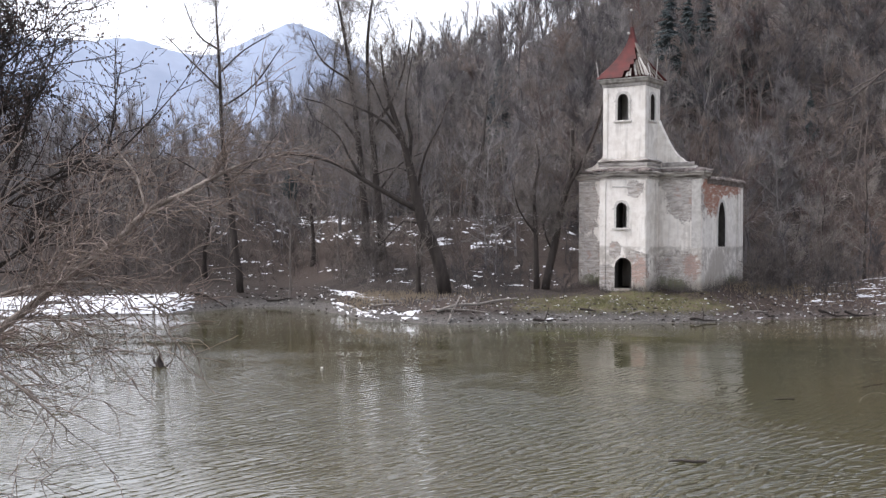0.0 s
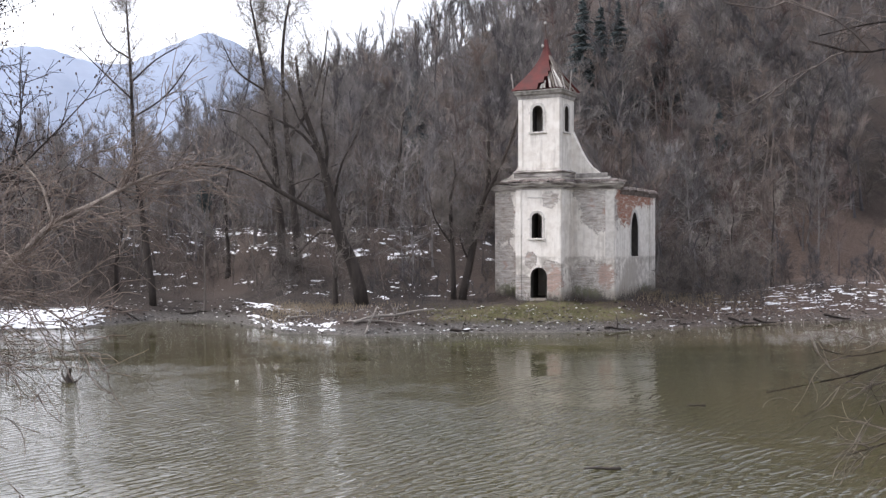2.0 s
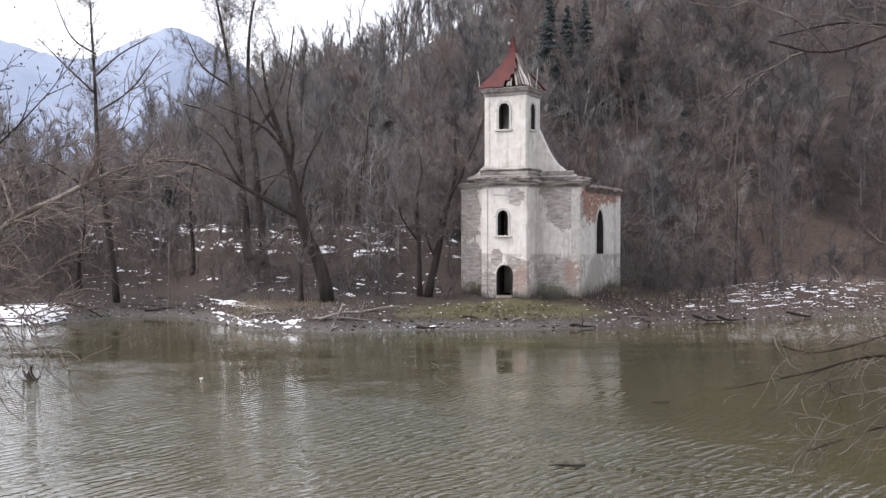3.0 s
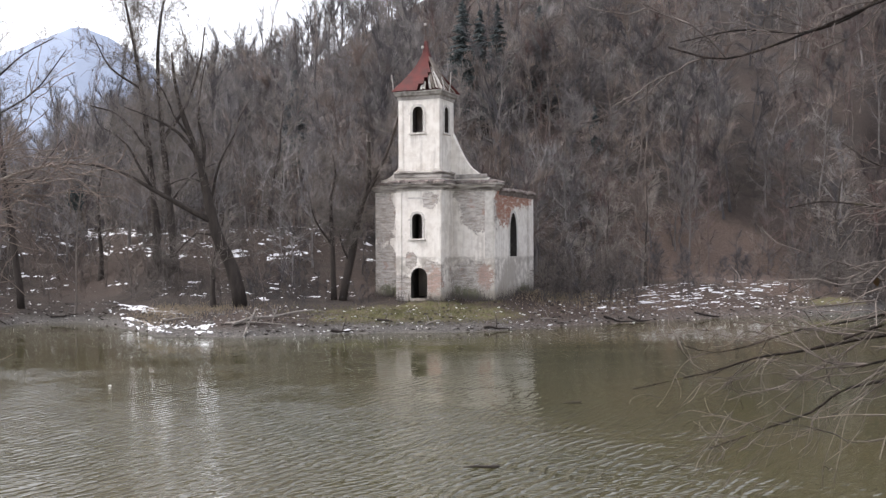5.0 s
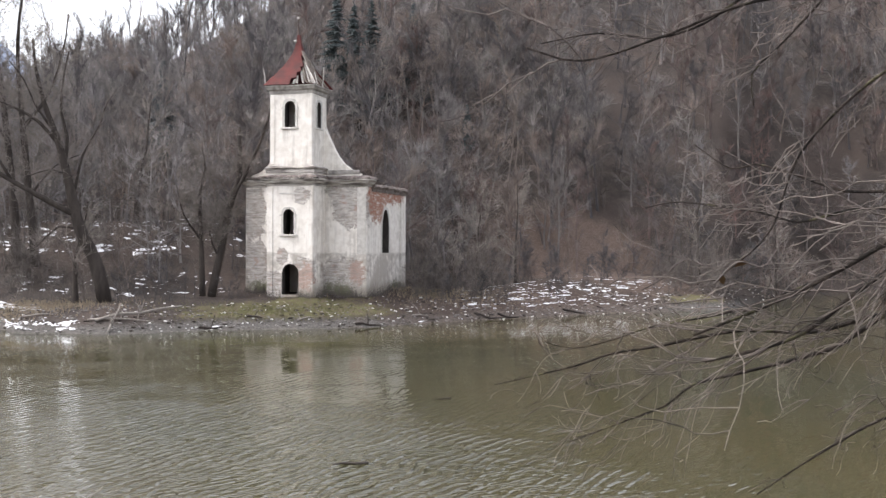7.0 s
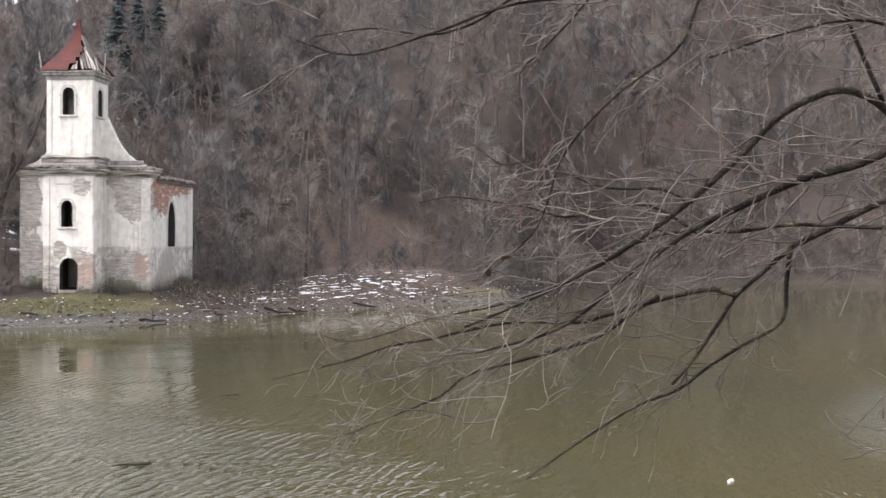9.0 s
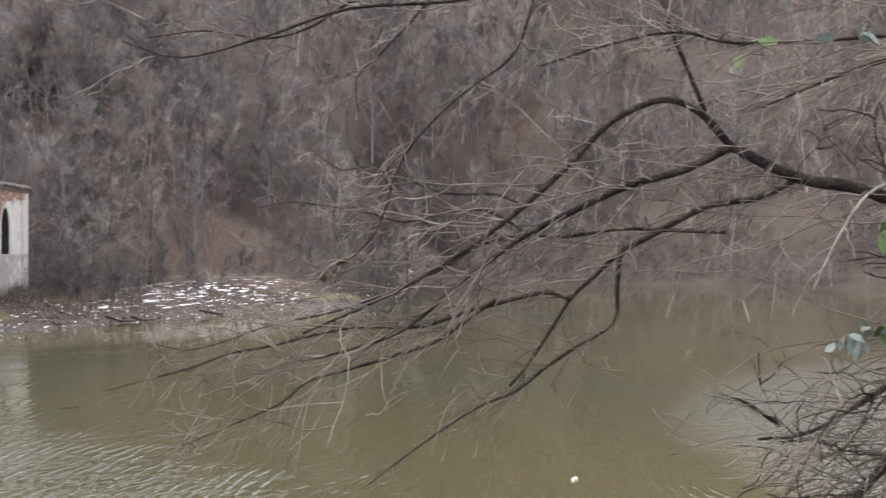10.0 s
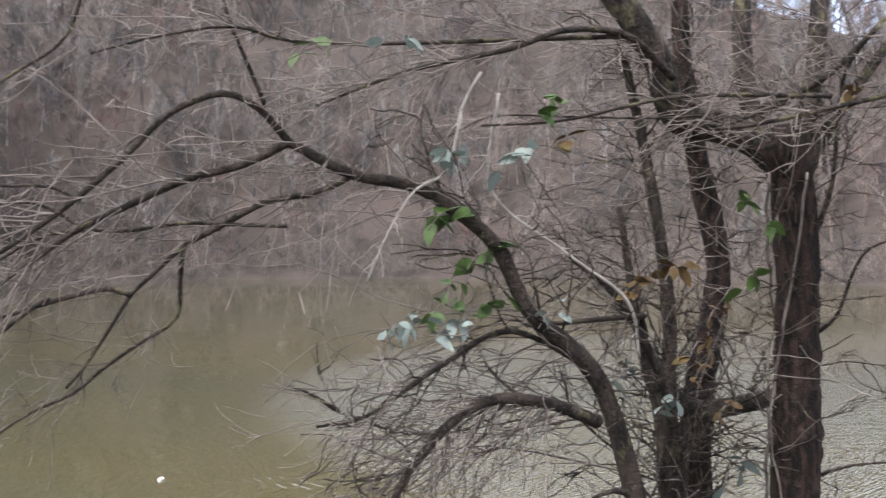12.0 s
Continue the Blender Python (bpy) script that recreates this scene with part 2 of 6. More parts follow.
TIN = simple_material("red_painted_tin", (0.128, 0.034, 0.031), (0.075, 0.033, 0.031), 1.2, 0.75, spec=0.2)
RAFTER = simple_material("bleached_roof_timber", (0.30, 0.26, 0.225), (0.17, 0.145, 0.125), 4.0)
LATH = simple_material("pale_board", (0.60, 0.57, 0.54), (0.36, 0.33, 0.30), 2.0)
IRON = simple_material("rusty_iron", (0.06, 0.045, 0.04), (0.12, 0.07, 0.05), 6.0, 0.6)
BARK = simple_material("grey_brown_bark", (0.068, 0.056, 0.049), (0.034, 0.028, 0.025), 3.0, 0.95, (1, 1, 0.25), 0.8, 0.04)
TWIG = simple_material("grey_twig", (0.25, 0.22, 0.20), (0.14, 0.122, 0.11), 2.0)


def wood_material(name, tones):
    """Bare woods: each crown a slightly different grey, brown or red-brown."""
    k = Nodes(name, 0.95, 0.1)
    crown, stand, fine = k.noise(0.16, 2), k.noise(0.035, 3), k.noise(1.2, 3)
    colour = k.mix(k.ramp(crown, 0.38, 0.62), tones[0], tones[1])
    colour = k.mix(k.ramp(stand, 0.42, 0.6), colour, tones[2])
    colour = k.mix(k.ramp(k.noise(0.11, 2, (1, 1, 1.7)), 0.52, 0.66), colour, tones[3])
    colour = k.mix(k.math("MULTIPLY", k.ramp(fine, 0.45, 0.7), 0.35), colour, tuple(0.5 * c for c in tones[1]))
    return k.done(colour)


WOOD_FAR = wood_material("bare_winter_wood", ((0.250, 0.230, 0.218), (0.108, 0.100, 0.100), (0.178, 0.163, 0.159), (0.230, 0.188, 0.167)))
# Palest greys: the valley's haze is mixed into the twig colour.
WOOD_PALE = wood_material("pale_hazy_bare_wood", ((0.30, 0.282, 0.275), (0.165, 0.155, 0.158), (0.225, 0.212, 0.21), (0.255, 0.222, 0.205)))
WOOD_RED = wood_material("reddish_bare_wood", ((0.180, 0.122, 0.108), (0.064, 0.055, 0.055), (0.126, 0.100, 0.094), (0.152, 0.132, 0.125)))
WOOD_DARK = wood_material("dark_bare_wood", ((0.112, 0.105, 0.107), (0.062, 0.059, 0.063), (0.09, 0.084, 0.086), (0.125, 0.108, 0.10)))
WOOD_BROWN = wood_material("warm_brown_bare_wood", ((0.220, 0.182, 0.160), (0.12, 0.098, 0.09), (0.175, 0.147, 0.132), (0.195, 0.15, 0.13)))
BRUSH = simple_material("dry_brush", (0.18, 0.157, 0.143), (0.095, 0.083, 0.076), 0.3)


def lichen_bark(name, a, b, spot, amount, scale):
    k = Nodes(name, 0.92, 0.2)
    coarse, fine, flake = k.noise(scale, 6), k.noise(scale * 8, 5), k.noise(scale * 2.2, 6, (1, 1, 0.3))
    colour = k.mix(k.ramp(flake, 0.38, 0.62), a, b)
    colour = k.mix(k.math("MULTIPLY", k.ramp(fine, 0.5, 0.7), 0.5), colour, tuple(0.45 * c for c in b))
    colour = k.mix(k.math("MULTIPLY", k.ramp(coarse, 0.56, 0.66), amount), colour, spot)
    return k.done(colour, k.math("ADD", fine, k.math("MULTIPLY", flake, 1.5)), 1.0, 0.04)


NEAR_BARK = lichen_bark("branch_bark_with_lichen", (0.054, 0.042, 0.035), (0.017, 0.014, 0.012), (0.17, 0.16, 0.085), 0.42, 5.0)
LEFT_BARK = lichen_bark("pale_smooth_bark", (0.31, 0.265, 0.225), (0.20, 0.165, 0.14), (0.16, 0.13, 0.11), 0.5, 3.0)
LEFT_TWIG = simple_material("light_brown_twig", (0.26, 0.205, 0.172), (0.14, 0.11, 0.094), 5.0)
TRUNK_BARK = lichen_bark("flaking_reddish_bark", (0.040, 0.024, 0.019), (0.007, 0.0055, 0.005), (0.085, 0.062, 0.05), 0.35, 9.0)
DEAD_WOOD = simple_material("bleached_dead_wood", (0.33, 0.30, 0.27), (0.17, 0.15, 0.135), 9.0)
LEAF_GREEN = simple_material("evergreen_leaf", (0.10, 0.17, 0.04), (0.06, 0.11, 0.03), 14.0, 0.45, spec=0.5)
LEAF_PALE = simple_material("pale_leaf_underside", (0.34, 0.40, 0.37), (0.26, 0.31, 0.28), 14.0, 0.7)
LEAF_DRY = simple_material("yellowed_brown_leaf", (0.135, 0.068, 0.035), (0.15, 0.15, 0.045), 9.0, 0.6)
PALE_LITTER = simple_material("white_plastic_litter", (0.80, 0.79, 0.77), (0.66, 0.65, 0.62), 5.0, 0.5)
STRAW = simple_material("dead_straw_grass", (0.36, 0.29, 0.205), (0.25, 0.205, 0.145), 2.0)
GRASS = simple_material("short_winter_grass", (0.10, 0.105, 0.044), (0.16, 0.142, 0.075), 1.2)
PEBBLE = simple_material("grey_river_stone", (0.27, 0.25, 0.235), (0.14, 0.13, 0.125), 2.5)
# Pale and near-black blotches paint top highlights and dark undersides onto the twigs.
NEAR_TWIG = simple_material("thin_twig_with_highlights", (0.195, 0.165, 0.147), (0.034, 0.026, 0.022), 3.5, 0.8, bump=0.4, distance=0.003)
NEEDLE = simple_material("dark_conifer_needles", (0.078, 0.094, 0.094), (0.050, 0.064, 0.066), 0.8)
SNOW = simple_material("old_snow", (0.76, 0.78, 0.81), (0.52, 0.53, 0.55), 1.5, 0.7)
# Pale blue-grey: the haze of distance is painted into the forest colour.
MOUNTAIN = simple_material("far_forest_haze_tint", (0.28, 0.33, 0.425), (0.225, 0.272, 0.36), 0.004, 1.0, bump=0.0)


# ---------- mesh tools ----------
def mesh_arrays(name, verts, quads, material, smooth=False):
    """A mesh from numpy arrays of corners and four-sided faces."""
    me = bpy.data.meshes.new(name)
    verts, quads = np.asarray(verts, np.float32), np.asarray(quads, np.int32)
    me.vertices.add(len(verts))
    me.vertices.foreach_set("co", verts.ravel())
    me.loops.add(quads.size)
    me.loops.foreach_set("vertex_index", quads.ravel())
    me.polygons.add(len(quads))
    me.polygons.foreach_set("loop_start", np.arange(0, quads.size, quads.shape[1], dtype=np.int32))
    if smooth:
        me.polygons.foreach_set("use_smooth", np.ones(len(quads), bool))
    me.update(calc_edges=True)
    me.materials.append(material)
    return me


def under(ob, parent):
    ob.parent = parent
    return ob


def part(name, bm, material, parent, label="", smooth=False):
    """Links a bmesh as one mesh object under a thing or a part."""
    me = bpy.data.meshes.new(name)
    bmesh.ops.recalc_face_normals(bm, faces=bm.faces)
    if smooth:
        for f in bm.faces:
            f.smooth = True
    bm.to_mesh(me)
    bm.free()
    me.materials.append(material)
    if material == WALL:
        me.materials.append(INNER_SHADE)
    ob = new(name, me)
    if parent is not None:
        ob.parent = parent
    return tagged(ob, label)


def box(bm, x0, x1, y0, y1, z0, z1, bevel=0.0):
    g = bmesh.ops.create_cube(bm, size=1)
    bmesh.ops.scale(bm, vec=(x1 - x0, y1 - y0, z1 - z0), verts=g["verts"])
    bmesh.ops.translate(bm, vec=((x0 + x1) / 2, (y0 + y1) / 2, (z0 + z1) / 2), verts=g["verts"])
    if bevel:
        bmesh.ops.bevel(bm, geom=list({e for v in g["verts"] for e in v.link_edges}), offset=bevel, segments=1, affect="EDGES")
    return bm


def prisms(p0, p1, r0, r1, sides=3):
    """Tapered prisms, one a segment: corner and face arrays."""
    p0, p1 = np.asarray(p0, float), np.asarray(p1, float)
    n = len(p0)
    d = p1 - p0
    d /= np.linalg.norm(d, axis=1)[:, None] + 1e-9
    ref = np.where(np.abs(d[:, 2:3]) > 0.8, np.array([[1.0, 0, 0]]), np.array([[0, 0, 1.0]]))
    u = np.cross(d, ref)
    u /= np.linalg.norm(u, axis=1)[:, None] + 1e-9
    w = np.cross(d, u)
    v = np.empty((n, 2 * sides, 3))
    for i in range(sides):
        a = 2 * math.pi * i / sides
        o = u * math.cos(a) + w * math.sin(a)
        v[:, i] = p0 + o * np.asarray(r0)[:, None]
        v[:, sides + i] = p1 + o * np.asarray(r1)[:, None]
    q = np.array([[i, (i + 1) % sides, sides + (i + 1) % sides, sides + i] for i in range(sides)])
    f = (np.arange(n) * 2 * sides)[:, None, None] + q[None]
    return v.reshape(-1, 3), f.reshape(-1, 4)


def spline(points, step):
    """A smooth line through the points, cut into short steps."""
    p = [Vector(q) for q in points]
    p = [p[0] * 2 - p[1]] + p + [p[-1] * 2 - p[-2]]
    out = []
    for i in range(1, len(p) - 2):
        n = max(2, int((p[i + 1] - p[i]).length / step))
        for j in range(n):
            s = j / n
            a, b, c, d = p[i - 1], p[i], p[i + 1], p[i + 2]
            out.append(0.5 * ((2 * b) + (c - a) * s + (2 * a - 5 * b + 4 * c - d) * s * s + (3 * b - a - 3 * c + d) * s ** 3))
    out.append(p[-2])
    return out


def tube(bm, line, r0, r1, sides=8, rough=0.0, rng=random):
    """A tapered, slightly knotty tube along a line."""
    ring_before = None
    n = len(line)
    up = Vector((0.3, 0.2, 1)).normalized()
    swell, ridge = 0.0, [rng.uniform(-1, 1) for _ in range(sides)]
    for i, p in enumerate(line):
        d = (line[min(i + 1, n - 1)] - line[max(i - 1, 0)]).normalized()
        u = d.cross(up).normalized()
        w = d.cross(u)
        swell = 0.75 * swell + 0.35 * rng.uniform(-1, 1)
        ridge = [0.8 * q + 0.45 * rng.uniform(-1, 1) for q in ridge]
        r = (r0 + (r1 - r0) * i / max(1, n - 1)) * (1 + rough * swell)
        ring = [bm.verts.new(p + (u * math.cos(2 * math.pi * k / sides) + w * math.sin(2 * math.pi * k / sides)) * r * (1 + rough * 0.6 * ridge[k])) for k in range(sides)]
        if ring_before:
            for k in range(sides):
                bm.faces.new((ring_before[k], ring_before[(k + 1) % sides], ring[(k + 1) % sides], ring[k]))
        else:
            bm.faces.new(ring[::-1])
        ring_before = ring
    bm.faces.new(ring_before)


# ---------- the lie of the land ----------
SHORE_AZ = [-180, -95, -60, -21, -14, -10.5, -7.7, -5.5, -4, 0.5, 6, 13, 20, 25, 31.6, 34, 37.6, 46, 60, 75, 95, 180]
SHORE_R = [60, 60, 80, 87, 88, 96, 97, 88, 79.5, 76.5, 79, 80.5, 90, 98, 109, 131, 156, 172, 168, 150, 120, 60]
CREST_AZ = [-180, -90, -40, -14, -8, -4, -1, 3, 8, 15, 46, 57, 66, 72, 78, 95, 180]
CREST_H = [20, 24, 34, 32, 34, 42, 54, 72, 110, 200, 180, 112, 104, 86, 58, 34, 20]


def ripple(x, y):
    """Gentle unevenness made of a few waves."""
    return (np.sin(0.31 * x + 0.17 * y) + np.sin(-0.23 * x + 0.41 * y + 1.3) + 0.6 * np.sin(0.83 * x - 0.62 * y + 0.4) + 0.5 * np.sin(1.3 * x + 1.1 * y)) / 3.1


def land(x, y):
    """Height of the ground; the river bed lies under 0."""
    x, y = np.asarray(x, float), np.asarray(y, float)
    az, r = np.degrees(np.arctan2(x, y)), np.hypot(x, y)
    d = r - np.interp(az, SHORE_AZ, SHORE_R) + 0.7 * ripple(x * 1.5, y * 1.5)
    crest = np.interp(az, CREST_AZ, CREST_H)
    start = np.interp(az, [-20, 10, 30, 45], [34, 26, 22, 12])
    hill = np.maximum(d - start, 0)
    slope = np.interp(az, [-14, -4, 6, 20, 34, 42], [0.26, 0.28, 0.5, 0.62, 0.62, 0.9])
    far = np.where(d < 0, np.maximum(0.25 * d, -2.5), 1.25 * (1 - np.exp(-d / 3.0)) + 0.75 * (1 - np.exp(-d / 12.0)) + 0.012 * np.minimum(d, 60))
    b = np.clip((d - 11) / 22, 0, 1)
    bench = 6.0 * b * b * (3 - 2 * b) * np.interp(az, [-30, -20, 6, 13], [0, 1, 1, 0])
    far = far + np.maximum(crest * (1 - np.exp(-slope * hill / crest)), bench) + np.clip(d / 20, 0, 1) * 0.35 * ripple(x * 0.6, y * 0.6)
    rise = np.clip((d - 3.5) / 8, 0, 1)
    far = far + 1.0 * rise * rise * (3 - 2 * rise) * np.exp(-((az - 24.5) / 4.5) ** 2)
    cx_, cy_ = x - 19.9, y - 85.0
    lx, ly = 0.8329 * cx_ - 0.5534 * cy_, 0.5534 * cx_ + 0.8329 * cy_
    gap = np.hypot(np.maximum(np.maximum(-10.45 - lx, lx), 0), np.maximum(np.maximum(-ly, ly - 9.2), 0))
    porch = np.hypot(np.maximum(np.maximum(-7.4 - lx, lx + 3.45), 0), np.maximum(-2.5 - ly, 0) + np.maximum(ly - 1, 0))
    far = far + 0.4 * np.exp(-(np.minimum(gap, porch) / 1.3) ** 2) * (1 + 0.5 * ripple(x * 4, y * 4))
    edge = 14 - 0.5 * np.maximum(x, 0) + 1.6 * np.clip(-x - 5.5, 0, 12)
    n = edge - y
    s = np.clip(n / 11, 0, 1)
    near = np.where(n < 0, np.maximum(0.3 * n, -2.5), 4.4 * s * s * (3 - 2 * s) + 0.08 * ripple(x * 3, y * 3) * s)
    behind = np.clip((-y - 15) / 60, 0, 1) * 14
    return np.where(y < 60, np.maximum(near + behind, np.where(r > 40, far, -3)), far)


def land_at(x, y):
    return float(land(x, y))


def make_ground():
    az = np.radians(np.concatenate([np.arange(-180, -36, 4), np.arange(-36, 86, 0.5), np.arange(86, 180, 4)]))
    r = np.concatenate([[0.001], np.linspace(0.3, 30, 40), np.linspace(32, 70, 14), np.linspace(71, 135, 110), np.linspace(137, 300, 60), np.geomspace(310, 4500, 24)])
    a, q = np.meshgrid(az, r, indexing="ij")
    x, y = np.sin(a) * q, np.cos(a) * q
    v = np.stack([x, y, land(x, y)], 2).reshape(-1, 3)
    na, nr = len(az), len(r)
    i, j = np.meshgrid(np.arange(na), np.arange(nr - 1), indexing="ij")
    i2 = (i + 1) % na
    f = np.stack([i * nr + j, i * nr + j + 1, i2 * nr + j + 1, i2 * nr + j], 2).reshape(-1, 4)
    ob = new("ground", mesh_arrays("ground", v, f, GROUND, True))
    return tagged(ob, "brown leaf-littered river bank and wooded hillside", "ground", kind="structure")


def make_water():
    bm = bmesh.new()
    bmesh.ops.create_circle(bm, cap_ends=True, radius=420, segments=64)
    ob = part("water", bm, WATER, None)
    return tagged(ob, "murky green-brown river with small wind ripples", "river", kind="structure")


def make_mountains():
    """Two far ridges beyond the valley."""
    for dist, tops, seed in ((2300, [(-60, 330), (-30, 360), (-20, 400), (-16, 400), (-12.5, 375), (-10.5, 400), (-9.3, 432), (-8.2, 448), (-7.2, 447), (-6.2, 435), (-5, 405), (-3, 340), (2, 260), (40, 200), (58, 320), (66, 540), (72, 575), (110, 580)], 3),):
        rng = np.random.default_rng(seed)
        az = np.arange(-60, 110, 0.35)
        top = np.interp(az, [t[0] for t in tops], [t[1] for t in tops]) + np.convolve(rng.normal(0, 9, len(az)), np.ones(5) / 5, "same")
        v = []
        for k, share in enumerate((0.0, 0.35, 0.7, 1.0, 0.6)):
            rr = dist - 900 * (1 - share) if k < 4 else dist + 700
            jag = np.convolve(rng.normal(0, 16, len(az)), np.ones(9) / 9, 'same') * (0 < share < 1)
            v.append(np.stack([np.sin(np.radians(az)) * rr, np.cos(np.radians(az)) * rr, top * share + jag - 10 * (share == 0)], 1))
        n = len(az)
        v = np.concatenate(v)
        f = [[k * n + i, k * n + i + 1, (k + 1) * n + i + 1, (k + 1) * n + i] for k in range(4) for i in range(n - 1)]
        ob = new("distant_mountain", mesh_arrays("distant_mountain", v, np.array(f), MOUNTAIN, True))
        tagged(ob, "far forested mountain ridge, haze tinted into its blue-grey colour", "mountain", kind="structure")


make_ground()
make_water()
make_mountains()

# ---------- the ruined church ----------
CHURCH = pose(19.9, 85.0, 2.0, 0, 0, -33.6)


def arch_loop(cx, z0, w, h, n=9, pointed=False):
    """Outline of an arched opening: foot at z0, width w, full height h."""
    r = w / 2
    if pointed:
        spring = z0 + h - w * 1.1
        side = [(cx + r - r * (1 - math.cos(s * math.pi / 2)), spring + w * 1.1 * math.sin(s * math.pi / 2)) for s in np.linspace(0, 1, n)]
        other = [(2 * cx - x, z) for x, z in side[:-1]][::-1]
        return [(cx - r, z0), (cx + r, z0)] + side + other
    spring = z0 + h - r
    return [(cx - r, z0), (cx + r, z0)] + [(cx + r * math.cos(a), spring + r * math.sin(a)) for a in np.linspace(0, math.pi, n)]


def pierced_wall(outline, holes, thick, place):
    """An upright wall in x, z with real openings; place turns (x, depth, z) into church coordinates."""
    bm = bmesh.new()
    edges = []
    for loop in [outline] + holes:
        vs = [bm.verts.new((x, 0, z)) for x, z in loop]
        edges += [bm.edges.new((vs[i], vs[(i + 1) % len(vs)])) for i in range(len(vs))]
    bmesh.ops.triangle_fill(bm, edges=edges, use_beauty=True, use_dissolve=False)
    faces = list(bm.faces)
    for f in faces:
        f.normal_update()
    g = bmesh.ops.extrude_face_region(bm, geom=faces)
    moved = [v for v in g["geom"] if isinstance(v, bmesh.types.BMVert)]
    bmesh.ops.translate(bm, vec=(0, thick, 0), verts=moved)
    # Inner faces and jambs take the dark tone that stands in for shade.
    for f in bm.faces:
        c = f.calc_center_median()
        inside = any(min(p[0] for p in h) - 1e-3 <= c.x <= max(p[0] for p in h) + 1e-3 and min(p[1] for p in h) - 1e-3 <= c.z <= max(p[1] for p in h) + 1e-3 for h in holes)
        deep = all(v.co.y > thick - 1e-4 for v in f.verts)
        f.material_index = 1 if deep or (inside and 0.01 < c.y < thick - 0.01) else 0
    for v in bm.verts:
        v.co = Vector(place(v.co.x, v.co.y, v.co.z))
    return bm


def band(loop, width, proud, place, bm=None):
    """A raised surround that follows an arched opening."""
    bm = bm or bmesh.new()
    cx = sum(p[0] for p in loop) / len(loop)
    cz = sum(p[1] for p in loop) / len(loop)
    pts = loop[1:] + [loop[0]]
    rows_ = []
    for x, z in pts:
        d = Vector((x - cx, z - cz)).normalized() * width
        ox = x + (width if x > cx + 1e-3 else -width if x < cx - 1e-3 else 0) * min(1, abs(x - cx) / (0.35 * (max(p[0] for p in loop) - cx)))
        oz = z + (d.y if z > cz else 0)
        rows_.append([bm.verts.new(place(x, 0.0, z)), bm.verts.new(place(x, -proud, z)), bm.verts.new(place(ox, -proud, oz)), bm.verts.new(place(ox, 0.0, oz))])
    for a, b in zip(rows_, rows_[1:]):
        for i in range(4):
            bm.faces.new((a[i], a[(i + 1) % 4], b[(i + 1) % 4], b[i]))
    bm.faces.new(rows_[0]), bm.faces.new(rows_[-1][::-1])
    return bm


def ragged_top(x0, x1, z0, z1, rng, rough=0.12, step=0.35):
    """A wall outline whose top is crumbled."""
    xs = np.arange(x0, x1, step)
    return [(x0, z0), (x1, z0), (x1, z1)] + [(float(x), z1 - rng.uniform(0, rough)) for x in xs[:0:-1]] + [(x0, z1)]


def moulding(profile, path, rng, rough=0.0, step=0.4):
    """A cornice: a profile of (out, z) swept along a plan line with square corners; 'out' is to the line's right."""
    pts, n = [], len(path)
    for i, p in enumerate(path):
        p = Vector(p)
        a = (p - Vector(path[i - 1])).normalized() if i else None
        b = (Vector(path[i + 1]) - p).normalized() if i < n - 1 else None
        na = Vector((a.y, -a.x)) if a else None
        nb = Vector((b.y, -b.x)) if b else None
        m = na + nb if na and nb and (na - nb).length > 0.1 else (na or nb)
        pts.append((p, m))
        if b:
            length = (Vector(path[i + 1]) - p).length
            for k in range(1, int(length / step)):
                pts.append((p + b * (k * step), nb))
    bm = bmesh.new()
    before = None
    for p, m in pts:
        w = rng.uniform(-rough, rough)
        ring = [bm.verts.new((p.x + m.x * (o + (w if o > 0.1 else 0)), p.y + m.y * (o + (w if o > 0.1 else 0)), z + (w * 0.7 if o > 0.1 else 0))) for o, z in profile]
        if before:
            for k in range(len(ring)):
                j = (k + 1) % len(ring)
                bm.faces.new((before[k], before[j], ring[j], ring[k]))
        else:
            bm.faces.new(ring)
        before = ring
    bm.faces.new(before[::-1])
    return bm


TX0, TX1, TY0, TY1 = -7.37, -3.45, -2.5, 1.1
NX0, NY1 = -10.45, 9.2
WALL_TOP, TOWER_TOP, STAGE = 8.9, 16.35, 10.1
UX0, UX1, UY0, UY1 = TX0 + 0.22, TX1 - 0.14, TY0 + 0.06, TY1 - 0.68  # the upper stage is set back


